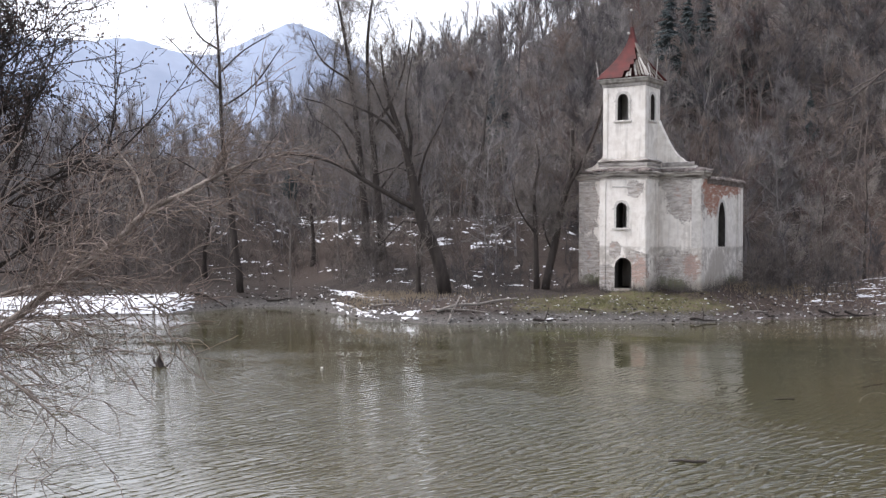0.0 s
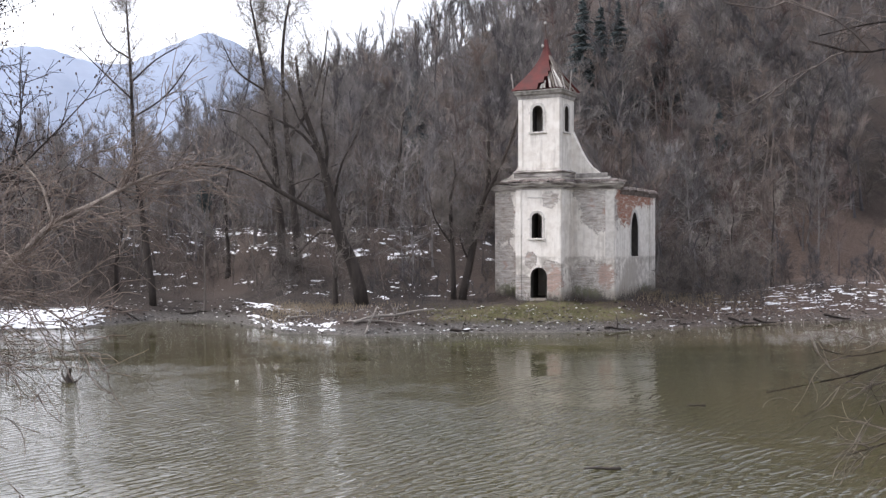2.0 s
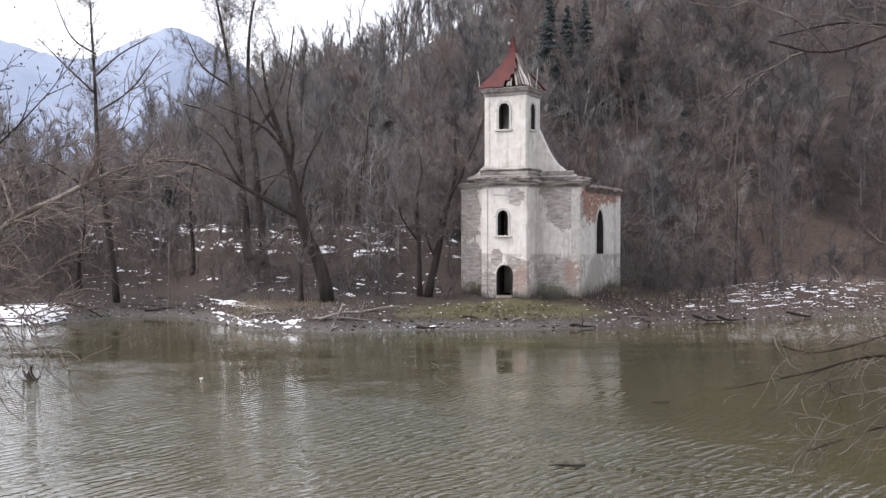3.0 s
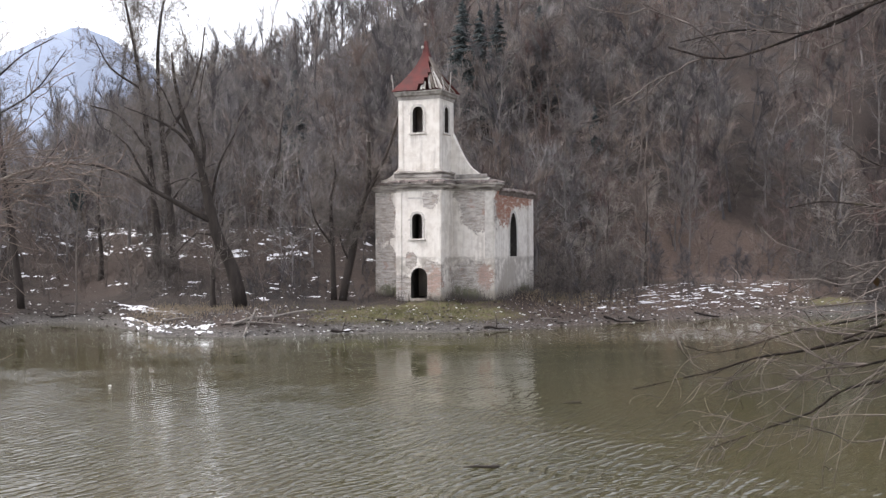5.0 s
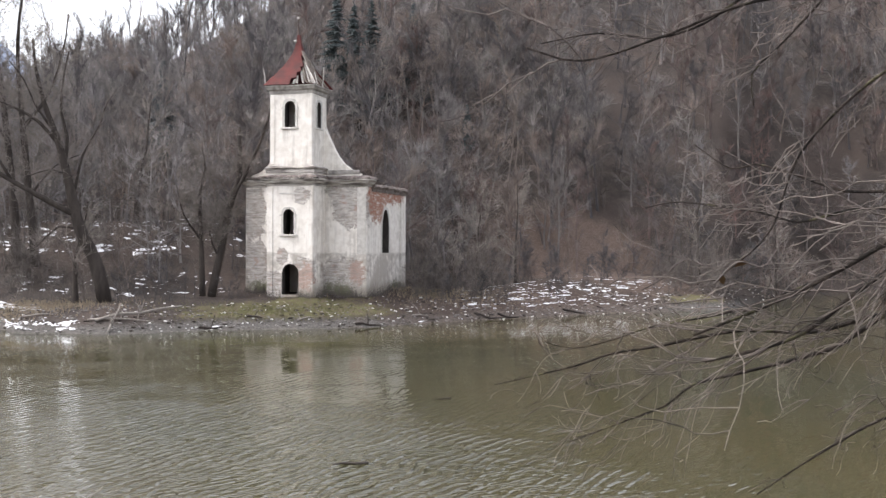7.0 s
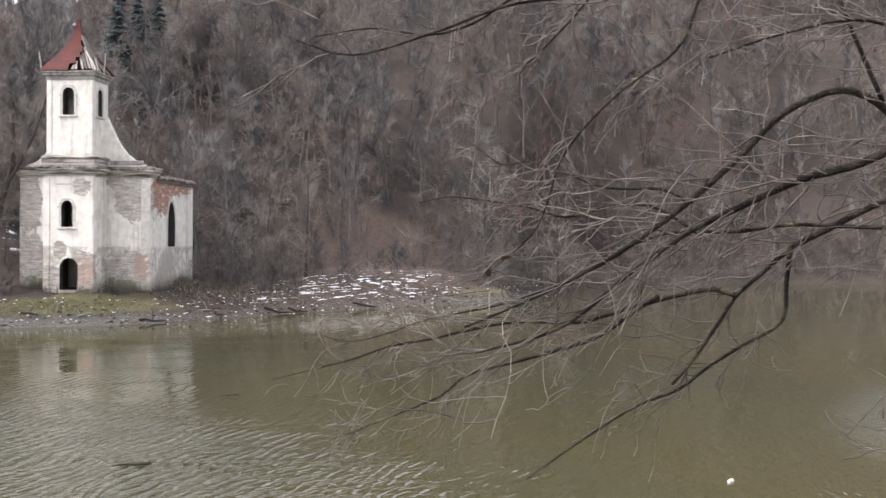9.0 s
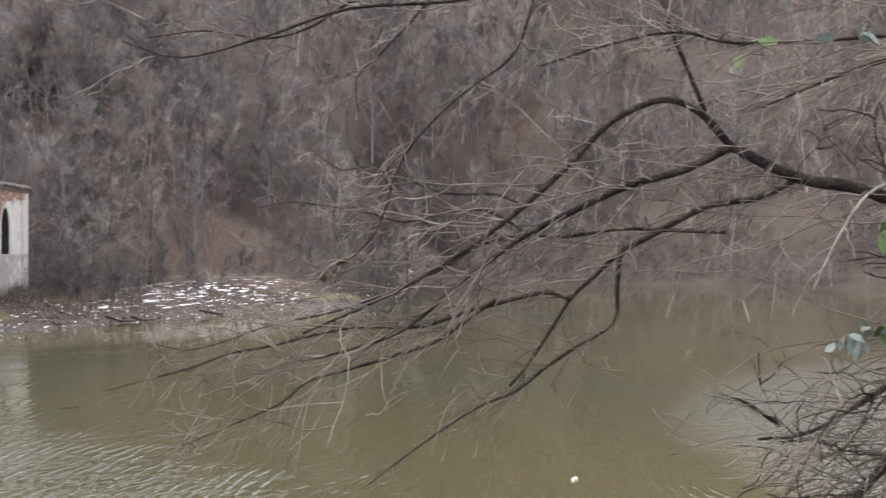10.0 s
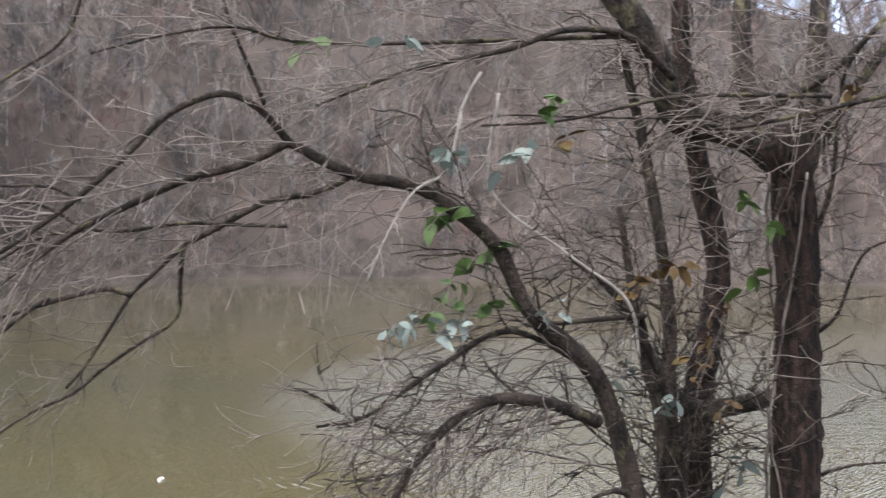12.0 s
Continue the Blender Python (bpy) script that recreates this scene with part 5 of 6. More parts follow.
def make_right_tree():
    tree = tagged(new("riverside_tree"), "many-stemmed leafless tree reaching over the water, lichen on its bark", "tree")
    g = land_at(7.4, 2.6) - 0.2
    limbs = [
        ("trunk", "rough reddish-brown main trunk", [(7.5, 2.4, g), (7.62, 2.26, 3.97), (7.66, 2.23, 5.15), (7.68, 2.23, 5.86), (7.56, 2.24, 6.41), (7.41, 2.3, 6.65)], 0.175, 0.13),
        ("limb", "", [(7.97, 2.36, 6.43), (7.80, 2.53, 6.65), (7.62, 2.74, 6.75), (7.44, 2.92, 6.78), (7.30, 2.98, 6.93), (7.18, 2.98, 7.14), (7.02, 3.07, 7.38), (6.85, 3.19, 7.63), (6.68, 3.29, 7.97)], 0.12, 0.085),
        ("limb", "", [(7.6, 2.24, 6.3), (7.75, 2.14, 7.08), (7.9, 2.12, 7.9)], 0.08, 0.05),
        ("trunk", "second trunk", [(7.75, 2.8, g), (7.69, 2.9, 3.86), (7.69, 2.92, 4.88), (7.85, 2.86, 5.42), (7.98, 2.87, 5.85), (8.02, 3.01, 6.46), (8.06, 3.15, 7.21), (8.04, 3.18, 7.9)], 0.12, 0.06),
        ("limb", "limb bowed low towards the water", [(6.95, 2.7, g), (6.56, 2.81, 4.14), (6.36, 2.95, 4.94), (6.19, 3.03, 5.26), (5.84, 3.22, 5.59), (5.65, 3.33, 5.96), (5.43, 3.48, 6.17), (5.23, 3.61, 6.29), (4.97, 3.82, 6.35), (4.72, 4.03, 6.51)], 0.078, 0.026),
        ("branch", "", [(4.72, 4.03, 6.51), (4.56, 4.1, 6.68), (4.39, 4.19, 6.74), (4.17, 4.32, 6.63), (3.98, 4.43, 6.41), (3.76, 4.58, 6.17), (3.52, 4.76, 5.95), (3.25, 4.99, 5.75), (2.94, 5.28, 5.56)], 0.021, 0.006),
        ("branch", "", [(4.72, 4.03, 6.51), (4.52, 4.16, 6.39), (4.29, 4.33, 6.31), (4.05, 4.51, 6.17), (3.83, 4.66, 6.03), (3.58, 4.85, 5.79), (3.34, 5.02, 5.56), (3.03, 5.32, 5.42)], 0.023, 0.006),
        ("branch", "", [(5.30, 4.06, 6.37), (5.18, 4.22, 6.27), (5.01, 4.44, 6.22), (4.83, 4.66, 6.07), (4.70, 4.79, 5.97), (4.59, 4.91, 5.82), (4.50, 5.00, 5.70), (4.44, 5.06, 5.56), (4.33, 5.16, 5.33), (4.25, 5.23, 5.20)], 0.021, 0.009),
        ("branch", "", [(4.50, 4.99, 5.70), (4.45, 5.12, 5.74), (4.30, 5.34, 5.68), (4.14, 5.56, 5.60), (3.97, 5.77, 5.52), (3.67, 6.05, 5.51), (3.29, 6.34, 5.40), (3.10, 6.51, 5.35), (2.91, 6.67, 5.26), (2.48, 6.91, 5.13)], 0.016, 0.004),
        ("branch", "", [(6.22, 2.98, 4.93), (5.88, 3.13, 5.07), (5.54, 3.3, 5.12), (5.3, 3.48, 4.96), (5.08, 3.62, 4.65), (4.94, 3.64, 4.35)], 0.04, 0.018),
        ("branch", "", [(6.19, 3.03, 5.26), (5.77, 3.32, 5.48), (5.39, 3.53, 5.31), (5.0, 3.75, 5.07), (4.78, 3.91, 5.03)], 0.022, 0.008),
        ("branch", "", [(6.77, 2.73, 6.98), (6.34, 2.84, 7.18), (5.97, 3.05, 7.18), (5.61, 3.22, 7.04), (5.14, 3.57, 6.89), (4.73, 3.85, 6.69)], 0.026, 0.006),
        ("branch", "", [(6.34, 2.84, 7.18), (4.97, 3.95, 7.05), (4.38, 4.08, 7.06), (4.0, 4.19, 6.97), (3.66, 4.28, 6.85)], 0.016, 0.005),
        ("branch", "", [(6.4, 3.05, 7.7), (4.6, 3.6, 7.45), (3.35, 3.76, 7.14), (2.94, 3.9, 7.0), (2.48, 4.06, 6.93), (2.21, 4.22, 6.82), (1.93, 4.39, 6.73), (1.74, 4.51, 6.79)], 0.018, 0.004),
        ("stem", "", [(6.95, 2.75, g), (6.92, 2.81, 4.06), (6.88, 2.88, 4.91), (6.84, 2.95, 5.2), (6.9, 3.05, 5.6), (6.8, 3.1, 6.2)], 0.06, 0.02),
        ("stem", "", [(7.1, 2.7, g), (7.0, 2.75, 4.2), (6.95, 2.85, 5.0), (6.6, 3.0, 5.6), (6.3, 3.2, 5.9)], 0.055, 0.02),
        ("stem", "", [(7.35, 2.9, g), (7.22, 2.92, 4.0), (7.2, 2.95, 4.8), (7.38, 3.0, 5.5), (7.3, 3.1, 6.4), (7.1, 3.2, 7.2)], 0.07, 0.03),
        ("limb", "", [(7.25, 2.98, 4.95), (7.4, 2.8, 4.86), (7.52, 2.64, 4.87), (7.62, 2.3, 4.97)], 0.07, 0.06),
        ("limb", "", [(7.65, 2.25, 6.1), (7.7, 2.15, 6.5), (7.85, 1.98, 6.86), (8.04, 1.71, 7.3)], 0.06, 0.03),
        ("branch", "", [(7.6, 2.0, 6.9), (7.02, 1.98, 6.84), (6.4, 2.56, 6.81), (5.87, 3.01, 6.66), (5.52, 3.35, 6.62)], 0.018, 0.006),
        ("branch", "", [(6.88, 2.96, 5.38), (6.72, 2.92, 5.5), (6.54, 2.87, 5.53), (6.12, 3.15, 5.51), (5.91, 3.29, 5.5)], 0.022, 0.01),
        ("branch", "", [(7.3, 1.2, 7.0), (6.58, 1.37, 6.78), (6.38, 1.67, 6.69), (6.15, 2.02, 6.6), (6.0, 2.2, 6.57)], 0.02, 0.01),
        ("branch", "broken stub", [(6.52, 2.83, 4.3), (6.36, 2.9, 4.34), (6.2, 2.96, 4.27)], 0.026, 0.012),
        ("branch", "broken stub", [(6.5, 2.84, 4.45), (6.3, 2.92, 4.52), (6.14, 2.98, 4.5)], 0.024, 0.012),
        ("branch", "broken stub", [(6.62, 2.8, 4.1), (6.45, 2.86, 4.16), (6.34, 2.92, 4.06)], 0.022, 0.014),
        ("branch", "", [(4.69, 4.78, 5.97), (4.70, 4.82, 5.78), (4.70, 4.85, 5.57), (4.56, 5.02, 5.42), (4.44, 5.16, 5.29), (4.34, 5.28, 5.16), (4.18, 5.44, 5.06), (4.02, 5.60, 4.91), (3.87, 5.74, 4.76), (3.70, 5.88, 4.59)], 0.014, 0.004),
        ("branch", "", [(4.10, 5.17, 5.70), (4.05, 5.28, 5.63), (3.91, 5.45, 5.47), (3.78, 5.61, 5.39), (3.54, 5.83, 5.29), (3.36, 6.01, 5.21), (3.25, 6.13, 5.08), (3.04, 6.30, 4.96), (2.79, 6.47, 4.83)], 0.014, 0.004),
        ("branch", "", [(5.02, 4.31, 6.08), (4.89, 4.57, 6.09), (4.73, 4.82, 6.10), (4.56, 5.08, 6.06), (4.37, 5.33, 6.06), (4.24, 5.52, 6.00), (4.07, 5.73, 5.84), (3.68, 6.07, 5.63), (3.29, 6.36, 5.52), (3.10, 6.52, 5.43), (2.91, 6.68, 5.37), (2.78, 6.80, 5.40)], 0.013, 0.0035),
        ("branch", "", [(4.16, 4.98, 6.21), (4.08, 5.13, 6.29), (3.88, 5.35, 6.30), (3.72, 5.54, 6.39), (3.57, 5.71, 6.46), (3.49, 5.83, 6.44), (3.35, 5.98, 6.58)], 0.01, 0.003),
        ("branch", "", [(4.19, 5.02, 6.08), (4.07, 5.21, 6.20), (3.94, 5.40, 6.20), (3.78, 5.61, 6.14), (3.63, 5.79, 6.20), (3.38, 6.02, 6.25), (3.30, 6.15, 6.26), (3.19, 6.28, 6.23)], 0.01, 0.003),
        ("branch", "", [(3.41, 4.62, 7.48), (3.25, 4.80, 7.33), (3.02, 5.01, 7.18), (2.90, 5.14, 7.08), (2.73, 5.29, 7.03), (2.50, 5.46, 7.07), (2.25, 5.61, 7.03)], 0.01, 0.003),
        ("branch", "", [(3.48, 4.57, 7.47), (3.30, 4.73, 7.16), (3.14, 4.88, 6.93), (3.06, 4.96, 6.82), (3.08, 4.97, 6.66)], 0.009, 0.003),
        ("branch", "", [(3.93, 4.59, 7.51), (3.93, 4.67, 7.22), (3.89, 4.79, 6.98), (3.71, 5.02, 6.78), (3.52, 5.24, 6.47), (3.44, 5.38, 6.08), (3.26, 5.56, 5.84)], 0.011, 0.003),
        ("branch", "", [(4.93, 4.38, 6.74), (4.83, 4.41, 6.95), (4.71, 4.46, 7.24), (4.65, 4.46, 7.47)], 0.014, 0.008),
        ("branch", "", [(8.03, 2.58, 6.68), (8.06, 2.69, 7.08), (8.12, 2.74, 7.46), (8.19, 2.74, 7.95)], 0.075, 0.06),
        ("branch", "", [(7.60, 2.25, 6.88), (7.44, 2.38, 6.82), (7.25, 2.54, 6.73), (7.08, 2.67, 6.77), (6.90, 2.78, 6.75), (6.61, 3.15, 6.75), (6.24, 3.59, 6.76), (6.05, 3.67, 6.72), (5.83, 3.78, 6.60)], 0.012, 0.004),
        ("branch", "", [(7.63, 2.52, 6.83), (7.66, 2.19, 6.96), (7.64, 1.97, 7.08), (7.64, 1.67, 7.37)], 0.03, 0.014),
        ("branch", "", [(5.22, 4.11, 5.03), (5.13, 4.20, 5.12), (5.06, 4.26, 5.17), (4.98, 4.32, 5.20)], 0.012, 0.006),
        ("branch", "", [(7.91, 2.27, 4.24), (7.77, 2.14, 4.41), (7.66, 1.91, 4.53), (7.55, 1.62, 4.61)], 0.014, 0.006),
        ("branch", "", [(7.83, 2.16, 6.00), (7.79, 2.04, 6.33), (7.72, 1.98, 6.73), (7.67, 1.91, 7.08), (7.63, 1.69, 7.34)], 0.02, 0.01),
        ("branch", "", [(7.92, 2.23, 5.31), (7.87, 2.03, 5.48), (7.79, 1.90, 5.78), (7.72, 1.78, 5.93), (7.66, 1.57, 6.00)], 0.016, 0.007),
    ]
    lines = limb_parts(tree, limbs, NEAR_BARK, 5)
    rng = np.random.default_rng(21)
    segs = []
    for k, count, length, r in ((4, 16, 0.7, 0.012), (5, 22, 0.8, 0.012), (6, 26, 0.8, 0.012), (7, 22, 0.75, 0.012), (8, 14, 0.6, 0.009), (9, 22, 0.6, 0.01), (10, 14, 0.6, 0.008), (11, 16, 0.7, 0.01), (12, 14, 0.6, 0.008), (13, 13, 0.55, 0.008), (1, 14, 0.9, 0.014), (3, 16, 0.8, 0.012), (0, 16, 0.7, 0.012), (2, 10, 0.7, 0.01), (14, 12, 0.7, 0.01), (15, 12, 0.7, 0.01), (16, 14, 0.7, 0.01), (18, 14, 0.8, 0.012), (19, 14, 0.7, 0.009), (20, 12, 0.6, 0.009), (21, 10, 0.6, 0.009)):
        line = [tuple(p) for p in lines[k]]
        segs += shoots(rng, line, r * 1.3, int(count * 0.85), length * 1.35, (-0.45, 0.6, 0.04), 1, 0.0042, 0.04, 0.15)
    for k, count, length in ((25, 12, 0.5), (26, 14, 0.5), (27, 18, 0.55), (28, 9, 0.4), (29, 9, 0.4), (30, 14, 0.5), (31, 9, 0.4), (32, 12, 0.5), (33, 5, 0.4), (34, 10, 0.7), (35, 12, 0.6), (36, 10, 0.6), (37, 4, 0.25), (38, 6, 0.4), (39, 12, 0.6), (40, 14, 0.6)):
        segs += shoots(rng, [tuple(p) for p in lines[k]], 0.009, count, length, (-0.35, 0.5, 0.02), 1, 0.0036, 0.07, 0.15)
    for k, count in ((1, 14), (3, 15), (0, 13), (4, 13), (2, 8), (18, 8), (11, 9), (16, 10)):
        segs += shoots(rng, [tuple(p) for p in lines[k]], 0.016, count, 1.9, (-0.75, 1.0, 0.06), 1, 0.0044, 0.03, 0.3)
    for k, count in ((12, 10), (13, 14), (11, 10)):
        segs += shoots(rng, [tuple(p) for p in lines[k]], 0.008, count, 0.55, (-0.1, 0.1, -0.1), 1, 0.0036, 0.06, 0.35)
    for count, length in ((32, 0.9), (22, 1.2)):
        segs += shoots(rng, [tuple(p) for p in lines[9]], 0.012, count, length, (-0.4, 0.6, -0.15), 1, 0.0036, 0.09, 0.0)
    v, f = prisms(*as_arrays(segs), sides=3)
    tagged(under(new("twig_web", mesh_arrays("twig_web", v, f, NEAR_TWIG)), tree), "tangle of thin pale twigs", kind="stuff")
    segs = []
    for k, count in ((0, 22), (3, 22), (14, 14), (15, 14), (16, 16), (4, 18), (1, 12), (2, 8), (18, 8)):
        segs += shoots(rng, [tuple(p) for p in lines[k]], 0.011, count, 0.8, (0.1, -0.1, 0.1), 1, 0.0038, 0.03, 0.05)
    for k, count in ((0, 20), (3, 20), (14, 20), (15, 20), (16, 22), (4, 10), (17, 10), (9, 14), (10, 10)):
        segs += shoots(rng, [tuple(p) for p in lines[k]], 0.022, count, 0.75, (-0.2, 0.1, 0.15), 1, 0.0055, 0.05, 0.1)
    v, f = prisms(*as_arrays(segs), sides=4)
    tagged(under(new("twig_web", mesh_arrays("twig_web", v, f, NEAR_BARK)), tree), "tangle of dark stubby twigs round the stems", kind="stuff")


def make_creeper(label, spine, radius, turns, phase, thick):
    """A dead creeper that climbs a trunk."""
    line = spline(spine, 0.08)
    pts = []
    for i, p in enumerate(line):
        a = phase + turns * 2 * math.pi * i / len(line)
        r = radius + 0.012 + 0.01 * math.sin(i * 1.7 + phase)
        pts.append(Vector((p.x + r * math.cos(a), p.y + r * math.sin(a), p.z)))
    bm = bmesh.new()
    tube(bm, pts, thick, thick * 0.6, 6, 0.15, random.Random(int(phase * 100)))
    vine = tagged(new("creeper"), label, "creeper", "dead creepers on the near trunks")
    part("stem", bm, NEAR_TWIG, vine, "", True)
    v, f = prisms(*as_arrays(shoots(np.random.default_rng(int(phase * 100)), [tuple(p) for p in pts], thick, 14, 0.35, (0, 0, 0), 0, 0.003, 0.06, 0.05)), sides=4)
    tagged(under(new("twig_web", mesh_arrays("twig_web", v, f, NEAR_TWIG)), vine), kind="stuff")


for turns, phase, thick in ((0.6, 0.3, 0.014), (-0.5, 2.4, 0.011), (0.8, 4.0, 0.016), (-0.9, 5.2, 0.009)):
    make_creeper("dry leafless creeper climbing the reddish trunk", [(7.5, 2.4, 2.9), (7.62, 2.26, 3.97), (7.66, 2.23, 5.15), (7.68, 2.23, 5.86), (7.56, 2.24, 6.41)], 0.17, turns, phase, thick)
for turns, phase, thick in ((0.7, 1.0, 0.012), (-0.6, 3.6, 0.010)):
    make_creeper("dry leafless creeper on the second trunk", [(7.75, 2.8, 2.9), (7.69, 2.9, 3.86), (7.69, 2.92, 4.88), (7.85, 2.86, 5.42), (7.98, 2.87, 5.85), (8.02, 3.01, 6.46)], 0.10, turns, phase, thick)


def make_left_tree():
    tree = tagged(new("leaning_tree"), "leafless pale-barked tree leaning far out over the river", "tree")
    g = land_at(-8.4, 12.6) - 0.2
    limbs = [
        ("trunk", "pale leaning trunk", [(-8.4, 12.6, g), (-6.72, 12.93, 3.8), (-5.85, 13.14, 4.49), (-5.18, 13.44, 4.96), (-4.58, 13.65, 5.46), (-4.03, 13.85, 5.93), (-3.67, 14.05, 6.32), (-3.16, 14.26, 6.61), (-2.77, 14.46, 6.87)], 0.09, 0.025),
        ("branch", "", [(-3.16, 14.26, 6.61), (-2.56, 14.46, 6.94), (-1.94, 14.66, 7.11)], 0.025, 0.008),
        ("branch", "", [(-3.67, 14.05, 6.32), (-3.87, 14.26, 6.78), (-4.18, 14.46, 7.12)], 0.025, 0.01),
        ("branch", "", [(-5.85, 13.14, 4.9), (-5.18, 13.44, 5.33), (-4.38, 13.45, 5.46), (-3.71, 13.44, 5.37), (-3.19, 13.24, 5.08)], 0.035, 0.008),
        ("branch", "", [(-5.85, 13.14, 4.49), (-5.3, 12.9, 4.6), (-4.7, 12.7, 4.3), (-4.2, 12.6, 3.9)], 0.035, 0.008),
        ("branch", "", [(-6.72, 12.93, 3.8), (-6.2, 13.4, 5.2), (-5.8, 13.8, 6.3), (-5.2, 14.0, 7.2)], 0.04, 0.01),
        ("branch", "", [(-5.85, 13.14, 4.49), (-5.2, 12.3, 3.8), (-4.6, 12.0, 3.1)], 0.03, 0.008),
    ]
    lines = limb_parts(tree, limbs, LEFT_BARK, 6)
    rng = np.random.default_rng(22)
    segs = []
    for k, count, length, r in ((0, 46, 1.5, 0.022), (1, 16, 1.0, 0.014), (2, 14, 1.0, 0.014), (3, 26, 1.2, 0.014), (4, 12, 1.2, 0.014), (5, 22, 1.3, 0.016), (6, 8, 1.1, 0.014)):
        segs += shoots(rng, [tuple(p) for p in lines[k]], r * 1.2, int(count * 1.2), length * 1.1, (0.25, 0, 0.15), 1, 0.0065, 0.03, 0.2)
    v, f = prisms(*as_arrays(segs), sides=4)
    tagged(under(new("twig_web", mesh_arrays("twig_web", v, f, LEFT_TWIG)), tree), "tangle of thin pale twigs", kind="stuff")


def make_alder():
    """A dark tree hung with little cones."""
    rng = np.random.default_rng(31)
    x, y = -8.0, 17.6
    made = grow(rng, 10.6, 0.13, 40, 3, 0.95, (0.12, 0.0), 0.5, kids=6, segs=5, thin=0.0065)
    thing = tree_thing("alder_tree", "dark leafless alder hung with small cones on the near bank", (x, y, land_at(x, y) - 0.2), made, BARK, BARK)
    tips = [s for s in made[1] if s[3] < 0.012]
    cones, twigs = [], []
    for s in tips:
        for _ in range(3):
            p = s[0] + (s[1] - s[0]) * rng.uniform()
            d = rng.normal(0, 1, 3)
            q = p + d / np.linalg.norm(d) * rng.uniform(0.08, 0.3)
            twigs.append((p, q, 0.004, 0.003))
            if rng.uniform() < 0.7:
                cones.append((q, q + np.array([0, 0, -0.035]), 0.013, 0.010))
    v, f = prisms(*as_arrays(twigs), sides=3)
    tagged(under(new("twig_web", mesh_arrays("twig_web", v, f, BARK)), thing), "fine dark twigs", kind="stuff")
    v, f = prisms(*as_arrays(cones), sides=4)
    tagged(under(new("fruiting_spray", mesh_arrays("fruiting_spray", v, f, IRON)), thing), "small dark cones", kind="stuff")


make_right_tree()
make_left_tree()
make_alder()


# ---------- leaves on the near tree ----------
def leaf_mesh(length, width, fold, curl):
    bm = bmesh.new()
    n = 6
    rows_ = []
    for i in range(n + 1):
        t = i / n
        w = width * 0.5 * math.sin(math.pi * min(1, 0.06 + 0.94 * t)) ** 0.8 * (1.12 - 0.35 * t)
        z = -curl * t * t * length
        rows_.append([bm.verts.new((-w, t * length, z + fold * w)), bm.verts.new((0, t * length, z)), bm.verts.new((w, t * length, z + fold * w))])
    for a, b in zip(rows_, rows_[1:]):
        bm.faces.new((a[0], a[1], b[1], b[0]))
        bm.faces.new((a[1], a[2], b[2], b[1]))
    bmesh.ops.solidify(bm, geom=list(bm.faces), thickness=0.0012)
    return bm


def make_spray(label, centre, material, count, size, seed, spread=0.14):
    """A bramble spray caught on the branches: a thin stem with leaves."""
    rng = random.Random(seed)
    spray = tagged(new("bramble_spray"), label, "bramble", "bramble sprays on the near tree")
    spray.location = centre
    line = spline([(-spread, 0.02, -spread * 0.5), (-spread * 0.3, 0, 0.02), (spread * 0.4, -0.02, 0.0), (spread, 0.0, spread * 0.5)], 0.02)
    bm = bmesh.new()
    tube(bm, line, 0.004, 0.002, 5)
    part("stem", bm, NEAR_TWIG, spray)
    for k in range(count):
        L = 1.45 * size * rng.uniform(0.75, 1.25)
        leaf = part("leaf", leaf_mesh(L, L * rng.uniform(0.55, 0.7), rng.uniform(0.1, 0.4), rng.uniform(0, 0.4)), material, spray, "", True)
        p = line[rng.randrange(len(line))]
        leaf.matrix_local = pose(p.x, p.y, p.z, rng.uniform(-70, 30), rng.uniform(-50, 50), rng.uniform(0, 360))


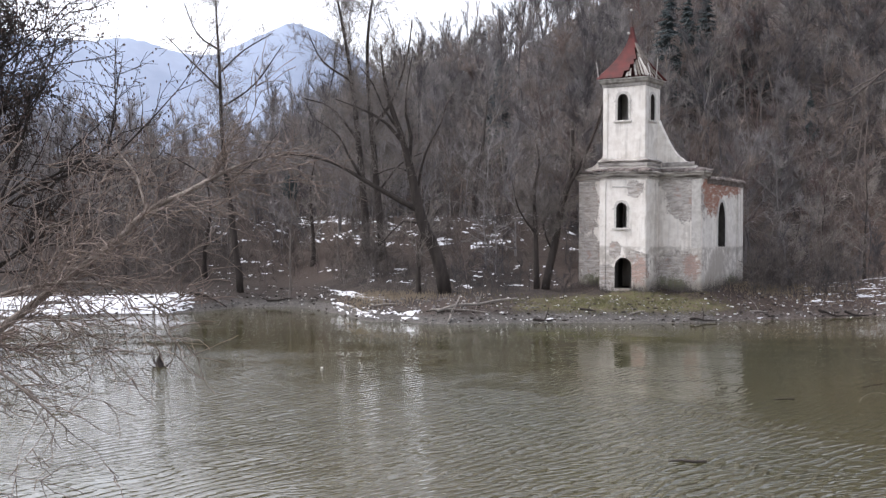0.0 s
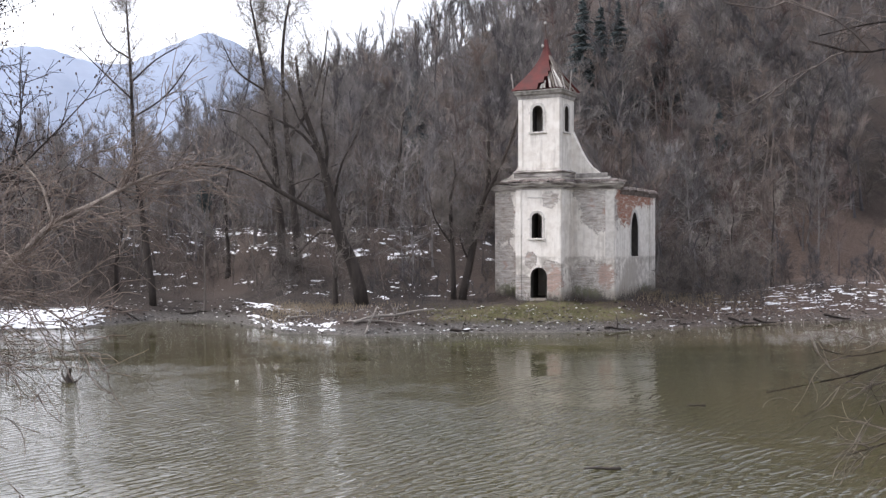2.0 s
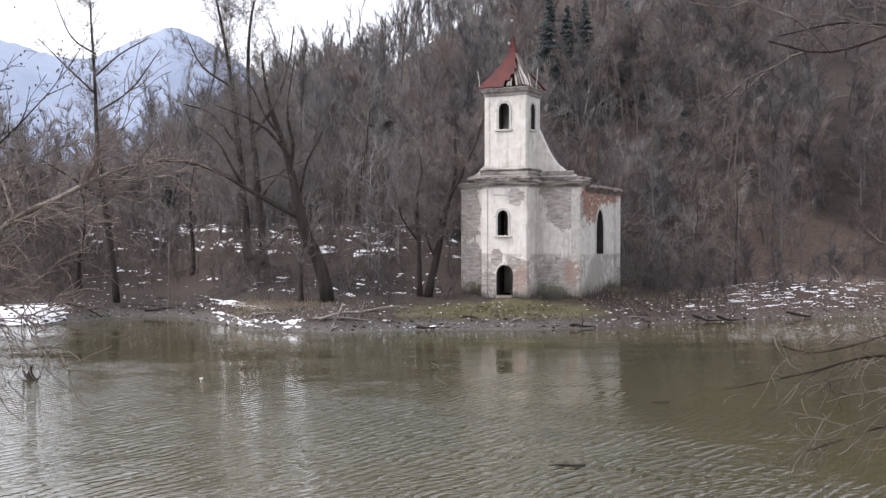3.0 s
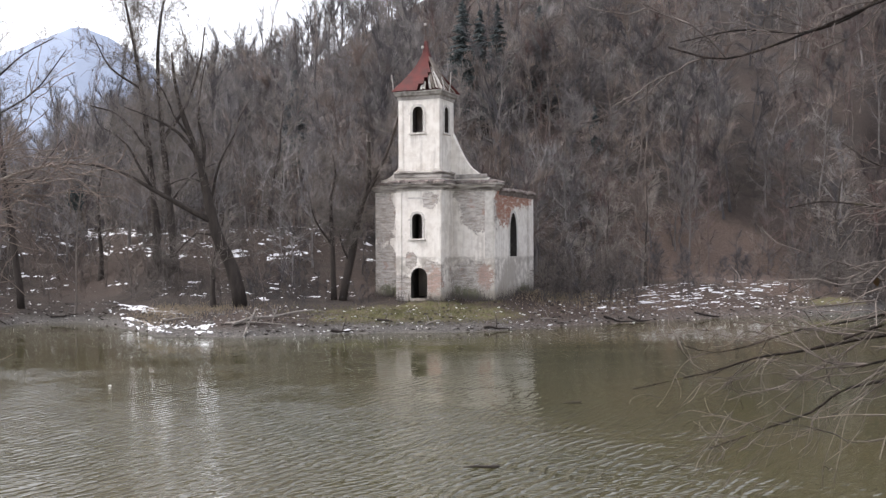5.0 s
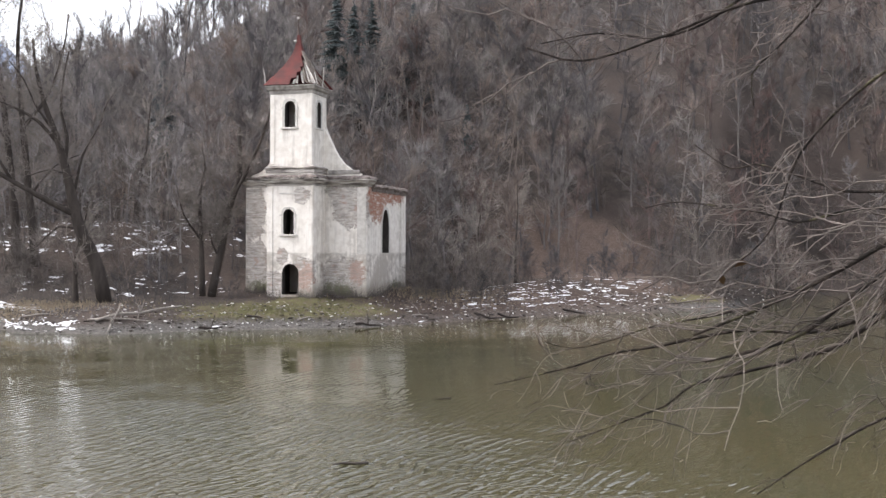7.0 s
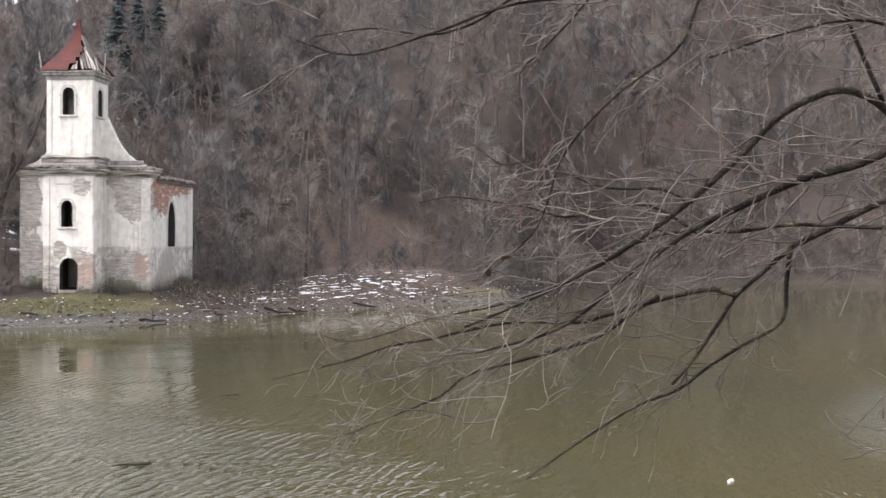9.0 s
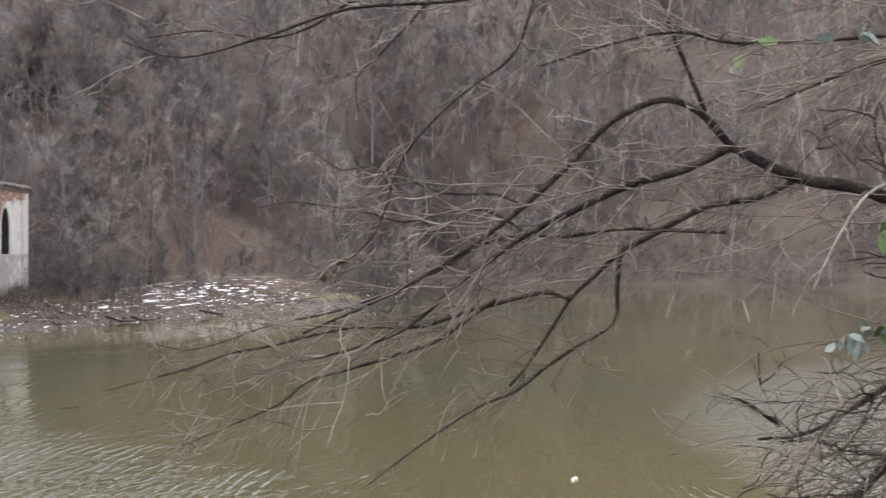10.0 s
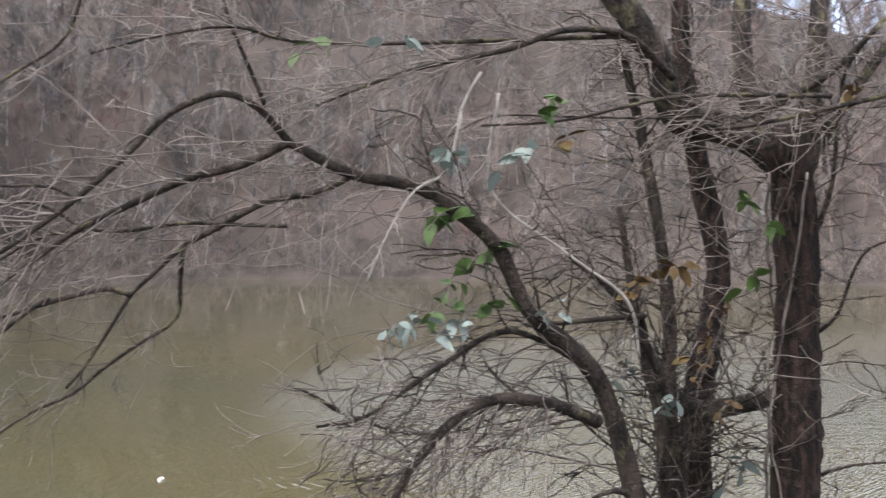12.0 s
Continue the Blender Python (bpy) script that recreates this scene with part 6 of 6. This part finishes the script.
GREEN, PALE, DRY = "glossy green bramble leaves on a branch", "pale frosted bramble leaves hanging over the water", "yellow and brown withered leaves on a branch"
for k, (centre, kind, count, size) in enumerate([
        ((5.32, 3.45, 6.12), "g", 10, 0.085), ((5.5, 3.33, 5.9), "g", 10, 0.085), ((5.62, 3.32, 5.62), "g", 5, 0.07), ((5.38, 3.5, 5.63), "g", 5, 0.07), ((5.43, 3.45, 5.75), "g", 3, 0.06),
        ((5.35, 3.43, 6.45), "p", 5, 0.075), ((5.54, 3.14, 6.43), "p", 5, 0.08), ((5.11, 3.6, 5.54), "p", 10, 0.07), ((5.25, 3.37, 5.54), "p", 9, 0.07), ((6.41, 2.88, 5.21), "p", 3, 0.09), ((7.04, 2.45, 4.55), "p", 3, 0.1), ((5.9, 3.11, 5.57), "p", 2, 0.08),
        ((6.47, 2.8, 5.74), "d", 9, 0.07), ((6.57, 2.64, 5.81), "d", 5, 0.085), ((5.88, 2.98, 6.55), "d", 3, 0.075), ((6.42, 1.62, 6.75), "d", 2, 0.075), ((6.74, 2.55, 5.36), "d", 4, 0.08),
        ((6.99, 2.2, 6.07), "g", 3, 0.08), ((6.89, 2.35, 6.2), "g", 3, 0.075), ((4.95, 3.51, 7.02), "p", 2, 0.075), ((2.62, 4.31, 5.92), "d", 0, 0.03),
        ((6.9, 2.5, 5.55), "d", 6, 0.05), ((6.95, 2.6, 5.2), "d", 5, 0.05), ((7.1, 2.5, 4.95), "d", 5, 0.05), ((7.1, 2.35, 5.75), "g", 4, 0.07), ((6.75, 2.75, 5.0), "p", 3, 0.08), ((5.8, 3.05, 6.75), "g", 4, 0.075), ((4.6, 3.75, 6.95), "g", 3, 0.07)]):
    label, material = {"g": (GREEN, LEAF_GREEN), "p": (PALE, LEAF_PALE), "d": (DRY, LEAF_DRY)}[kind]
    make_spray(label, centre, material, count + 2, size, k)


def dead_branch(label, pts, r0, r1, seed):
    thing = tagged(new("dead_branch"), label, "branch")
    bm = bmesh.new()
    line = spline(pts, 0.05)
    tube(bm, line, r0, r1, 7, 0.08, random.Random(seed))
    part("stem", bm, DEAD_WOOD, thing, "", True)
    v, f = prisms(*as_arrays(shoots(np.random.default_rng(seed), [tuple(p) for p in line], r0, 9, 0.3, (0, 0, 0), 0, 0.003, 0.06)), sides=4)
    tagged(under(new("twig_web", mesh_arrays("twig_web", v, f, DEAD_WOOD)), thing), kind="stuff")


dead_branch("bleached dead branch caught in the leafless tree", [(5.45, 3.3, 6.9), (5.39, 3.38, 6.72), (5.34, 3.45, 6.38), (5.2, 3.57, 6.26), (5.08, 3.65, 6.05), (5.01, 3.75, 5.78)], 0.010, 0.006, 51)
dead_branch("bleached dead branch leaning through the leafless tree", [(5.58, 3.27, 6.8), (5.64, 3.35, 6.27), (5.95, 3.05, 5.92), (6.23, 2.8, 5.64), (6.4, 2.8, 5.3)], 0.009, 0.009, 52)


# ---------- snow, shingle, driftwood, grass on the far bank ----------
def make_snow(label, az, depth, cover, seed, fine=1.0, grain=1.0):
    """Thin melting snow on the ground: sheets with ragged edges that sink into the soil."""
    step_a, step_d = 0.07 * fine, 0.17 * fine
    aa, dd = np.arange(az[0], az[1], step_a), np.arange(depth[0], depth[1], step_d)
    na, nd = len(aa), len(dd)
    a, d = np.meshgrid(aa, dd, indexing="ij")
    r = np.interp(a, SHORE_AZ, SHORE_R) + d
    x, y = r * np.sin(np.radians(a)), r * np.cos(np.radians(a))
    n = np.empty(a.shape)
    for i in range(na):
        for j in range(nd):
            p = Vector((a[i, j] * 0.45 + seed, d[i, j] * 1.9 / grain, seed * 1.7)) * grain
            n[i, j] = 0.65 * noise.noise(p) + 0.35 * noise.noise(p * 3.1) + 0.3 * noise.noise(p * 7.3) + 0.22 * noise.noise(p * 15.1)
    fade = np.minimum(np.minimum((a - az[0]) / 1.2, (az[1] - a) / 1.2), np.minimum((d - depth[0]) / 0.5 + 0.3, (depth[1] - d) / 2.0))
    n = n + cover - 0.5 - 0.6 * np.clip(1 - fade, 0, 1)
    v = np.stack([x, y, land(x, y) + np.clip(n * 0.2, -0.06, 0.022)], 2).reshape(-1, 3)
    keep = [(i * nd + j, i * nd + j + 1, (i + 1) * nd + j + 1, (i + 1) * nd + j) for i in range(na - 1) for j in range(nd - 1)
            if max(n[i, j], n[i + 1, j], n[i, j + 1], n[i + 1, j + 1]) > 0]
    if keep:
        keep = np.array(keep)
        used, back = np.unique(keep, return_inverse=True)
        ob = new("snow", mesh_arrays("snow", v[used], back.reshape(keep.shape), SNOW, True))
        tagged(ob, label, "snow", kind="stuff")


make_snow("wide patch of melting snow on the river bank", (-24, -12.5), (0.2, 6), 0.74, 3, 0.8, 0.6)
make_snow("patches of melting snow along the shingle", (-6.5, -0.5), (0.3, 3.4), 0.42, 5, 0.7, 2.0)
make_snow("thin strip of snow at the water's edge", (2.5, 6.0), (0.1, 1.3), 0.62, 9)
make_snow("scattered snow among the bare trees", (-13, 7.0), (13, 20), 0.21, 14, 1.1, 3.2)
make_snow("scattered snow higher up among the bare trees", (-13, 8.0), (22, 34), 0.2, 17, 1.1, 3.2)
make_snow("bright snow patch behind the shingle", (-6.5, -2.0), (4.5, 8), 0.5, 19, 1.0, 1.6)
make_snow("scattered snow under the brush beside the church", (17.0, 30), (2.0, 16), 0.2, 21, 0.9, 2.6)
make_snow("bright melting snow on the slope", (19.5, 27.0), (4.0, 10), 0.25, 27, 0.7, 3.0)
make_snow("small snow patches at the water's edge", (9, 30), (0.2, 1.6), 0.34, 33, 1.0, 1.8)


def make_shingle():
    rng = np.random.default_rng(61)
    bm = bmesh.new()
    bmesh.ops.create_icosphere(bm, subdivisions=1, radius=1)
    ball = np.array([v.co[:] for v in bm.verts])
    tri = np.array([[v.index for v in f.verts] for f in bm.faces])
    bm.free()
    for label, count, material, size, reach in (("grey river stones strewn along the shore", 1500, PEBBLE, (0.03, 0.12), 6.0), ("small pale litter and shells on the shore", 420, PALE_LITTER, (0.03, 0.11), 8.0), ("dark clods and wet wood bits on the shore", 600, BARK, (0.04, 0.15), 6.0)):
        vs, fs = [], []
        for k in range(count):
            a = rng.uniform(-24, 34)
            d = 0.1 + reach * rng.uniform() ** 1.5
            r = float(np.interp(a, SHORE_AZ, SHORE_R)) + d
            x, y = r * math.sin(radians(a)), r * math.cos(radians(a))
            s = rng.uniform(*size) * np.array([rng.uniform(0.7, 1.7), rng.uniform(0.7, 1.4), rng.uniform(0.35, 0.8)])
            w = ball * (1 + rng.normal(0, 0.12, (len(ball), 1))) * s
            vs.append(w + np.array([x, y, land_at(x, y) + s[2] * 0.3]))
            fs.append(tri + k * len(ball))
        tagged(new("shingle", mesh_arrays("shingle", np.concatenate(vs), np.concatenate(fs), material)), label, "stones", kind="stuff")


make_shingle()


def make_driftwood(az, d, length, turn, radius, seed, label, material=None, forks=2, lift=0.0):
    rng = random.Random(seed)
    r = float(np.interp(az, SHORE_AZ, SHORE_R)) + d
    x, y = r * math.sin(radians(az)), r * math.cos(radians(az))
    log = tagged(new("driftwood"), label, "driftwood", "driftwood along the far shore")
    c, n = math.cos(radians(turn)), math.sin(radians(turn))
    log.location = (x, y, max(land_at(x, y), 0.0))
    base = log.location.z

    def lay(u, h):
        px, py = x + u * c, y + u * n
        return Vector((u * c, u * n, max(land_at(px, py), 0.0) - base + h))

    pts = [lay(-length / 2 + length * i / 4, radius + lift * i / 4 + rng.uniform(0, 0.05)) for i in range(5)]
    bm = bmesh.new()
    tube(bm, spline(pts, 0.3), radius, radius * 0.5, 7, 0.12, rng)
    part("log", bm, material or DEAD_WOOD, log, "", True)
    for k in range(forks):
        p = pts[rng.randrange(1, 4)]
        bm = bmesh.new()
        q = p + Vector((rng.uniform(-0.8, 0.8), rng.uniform(-0.4, 0.4), rng.uniform(0.3, 1.1)))
        tube(bm, spline([p, (p + q) / 2 + Vector((0.05, 0, 0.1)), q], 0.2), radius * 0.5, radius * 0.2, 5, 0.1, rng)
        part("branch", bm, material or DEAD_WOOD, log, "", True)


GREY_LOG, DARK_LOG = "bleached grey driftwood on the shingle", "dark waterlogged driftwood on the shore"
make_driftwood(1.8, 2.2, 6.0, 14, 0.13, 71, "bleached fallen branch lying across the shingle", None, 4, 0.8)
make_driftwood(0.6, 1.4, 2.6, 70, 0.09, 72, GREY_LOG, None, 2, 0.9)
make_driftwood(0.9, 1.8, 4.4, -12, 0.08, 73, GREY_LOG, None, 3, 0.3)
for k, (az, d, length, turn, dark) in enumerate([(19.6, 0.5, 2.6, 2, 1), (20.6, 0.4, 1.8, -8, 1), (13.3, 0.35, 2.0, 10, 1), (10.0, 1.0, 1.4, 30, 0), (5.3, 0.5, 1.6, -6, 1), (-8.4, 1.2, 2.4, 12, 1), (-3.0, 2.8, 2.2, -20, 0), (24.0, 0.8, 2.4, 8, 1), (28.5, 0.7, 2.6, -5, 0), (16.0, 1.2, 1.5, 15, 0), (7.5, 1.6, 1.2, -30, 1), (-12.0, 2.0, 3.0, 9, 1)]):
    make_driftwood(az, d, length, turn, 0.10 if dark else 0.07, 80 + k, DARK_LOG if dark else GREY_LOG, BARK if dark else None, 1)


def floating(name, label, x, y, length, turn, material, seed, height=0.05):
    rng = random.Random(seed)
    thing = tagged(new(name), label, name.replace("_", " "))
    thing.matrix_world = pose(x, y, 0.0, 0, 0, turn)
    bm = bmesh.new()
    tube(bm, spline([(-length / 2, 0, -0.01), (-length / 6, 0.04, height * 0.5), (length / 5, -0.02, height * 0.4), (length / 2, 0.03, 0.02)], length / 14), height * 0.55, height, 7, 0.15, rng)
    part("body", bm, material, thing, "", True)
    return thing


floating("floating_stick", "wet brown stick floating on the river", 6.6, 29.9, 1.0, -12, BARK, 91)
floating("floating_stick", "dark waterlogged stick barely above the river", 12.8, 41.5, 0.8, 5, BARK, 92, 0.04)
floating("floating_litter", "small white piece of litter floating on the river", 19.5, 21.2, 0.26, 30, PALE_LITTER, 93, 0.05)
floating("floating_litter", "small white piece of litter on the river", -5.6, 51.0, 0.13, 10, PALE_LITTER, 94, 0.025)
snag = tagged(new("snag"), "dark stump with twigs standing out of the river", "stump")
snag.location = (-13.1, 51.1, -0.5)
bm = bmesh.new()
tube(bm, spline([(0, 0, 0), (0.05, 0, 0.4), (-0.02, 0.05, 0.75), (0.06, 0, 1.15)], 0.1), 0.28, 0.06, 9, 0.25, random.Random(7))
part("stump", bm, BARK, snag, "", True)
for k in range(5):
    bm = bmesh.new()
    e = Vector((random.Random(k).uniform(-0.7, 0.7), 0.1 * k - 0.2, 0.55 + 0.1 * k))
    tube(bm, spline([(0, 0, 0.45), tuple(e * 0.6 + Vector((0, 0, 0.15))), tuple(e + Vector((0, 0, 0.1)))], 0.1), 0.05, 0.015, 5, 0.1)
    part("twig", bm, BARK, snag)


def make_grass():
    rng = np.random.default_rng(65)
    for label, count, centre, reach, material, tall in (
            ("short green grass in front of the church", 4200, (13.5, 82.2), (8.5, 3.6), GRASS, (0.06, 0.2)), ("short green grass by the shore", 450, (54.0, 92.0), (6.5, 2.5), GRASS, (0.06, 0.2)),
            ("dead straw-coloured grass on the bank", 2200, (-5.5, 84.5), (6.5, 3.5), STRAW, (0.1, 0.35)), ("dead straw-coloured grass on the bank", 2600, (26.0, 91.0), (9.0, 5.0), STRAW, (0.1, 0.35))):
        p = rng.normal(0, 0.5, (count, 2)) * np.array(reach) + np.array(centre)
        z = land(p[:, 0], p[:, 1])
        q = np.array([CHURCH.inverted() @ Vector((a, b, 2)) for a, b in p])
        ok = (z > 0.45) & ~((q[:, 0] > NX0 - 0.1) & (q[:, 0] < 0.1) & (q[:, 1] > -0.1)) & ~((q[:, 0] > TX0 - 0.1) & (q[:, 0] < TX1 + 0.1) & (q[:, 1] > TY0 - 0.1))
        p, z = p[ok], z[ok]
        n = len(p)
        foot = np.stack([p[:, 0], p[:, 1], z - 0.02], 1)
        tip = foot + np.stack([rng.normal(0, 0.06, n), rng.normal(0, 0.06, n), rng.uniform(*tall, n)], 1)
        v, f = prisms(foot, tip, np.full(n, 0.022), np.full(n, 0.004))
        tagged(new("grass", mesh_arrays("grass", v, f, material)), label, "grass", kind="stuff")


make_grass()


def make_ivy_tree():
    """A thin trunk wrapped in a dark clump of ivy."""
    rng = np.random.default_rng(66)
    x, y = -13.6, 97.5
    thing = tree_thing("ivy_clad_tree", "thin bare tree with a dark clump of ivy", (x, y, land_at(x, y) - 0.1), grow(rng, 16, 0.06, 18, 3, 0.8, (0.03, 0), 0.12, kids=4, thin=0.022), TWIG, TWIG)
    c = np.array([0.1, 0, 10.6 - land_at(x, y)])
    n = 420
    d = rng.normal(0, 1, (n, 3))
    d /= np.linalg.norm(d, axis=1)[:, None]
    p = c + d * np.array([0.75, 0.75, 1.15]) * rng.uniform(0.5, 1, (n, 1))
    v, f = prisms(p, p + rng.normal(0, 0.12, (n, 3)), np.full(n, 0.09), np.full(n, 0.03))
    tagged(under(new("ivy", mesh_arrays("ivy", v, f, NEEDLE)), thing), "dark evergreen ivy", kind="stuff")


make_ivy_tree()


def make_weeds():
    """Dead weeds and seedlings along the foot of the church walls."""
    rng = np.random.default_rng(77)
    inv = CHURCH
    foot, tip = [], []
    for a, b, count in (((NX0, -0.25), (TX0, -0.25), 160), ((TX0, TY0 - 0.2), (-6.2, TY0 - 0.2), 50), ((-4.6, TY0 - 0.2), (TX1, TY0 - 0.2), 60), ((TX1 + 0.2, TY0), (TX1 + 0.2, -0.2), 90), ((TX1, -0.25), (0, -0.25), 220), ((0.25, 0), (0.25, NY1), 320)):
        for _ in range(count):
            t = rng.uniform()
            q = inv @ Vector((a[0] + (b[0] - a[0]) * t + rng.normal(0, 0.18), a[1] + (b[1] - a[1]) * t + rng.normal(0, 0.18), 0))
            z = land_at(q.x, q.y)
            h = rng.uniform(0.15, 0.8) * (1.4 if rng.uniform() < 0.15 else 0.8)
            foot.append((q.x, q.y, z - 0.03))
            tip.append((q.x + rng.normal(0, 0.15), q.y + rng.normal(0, 0.15), z + h))
    n = len(foot)
    v, f = prisms(np.array(foot), np.array(tip), np.full(n, 0.016), np.full(n, 0.005))
    tagged(new("weeds", mesh_arrays("weeds", v, f, BRUSH)), "dead weeds along the foot of the church walls", "weeds", kind="stuff")


make_weeds()
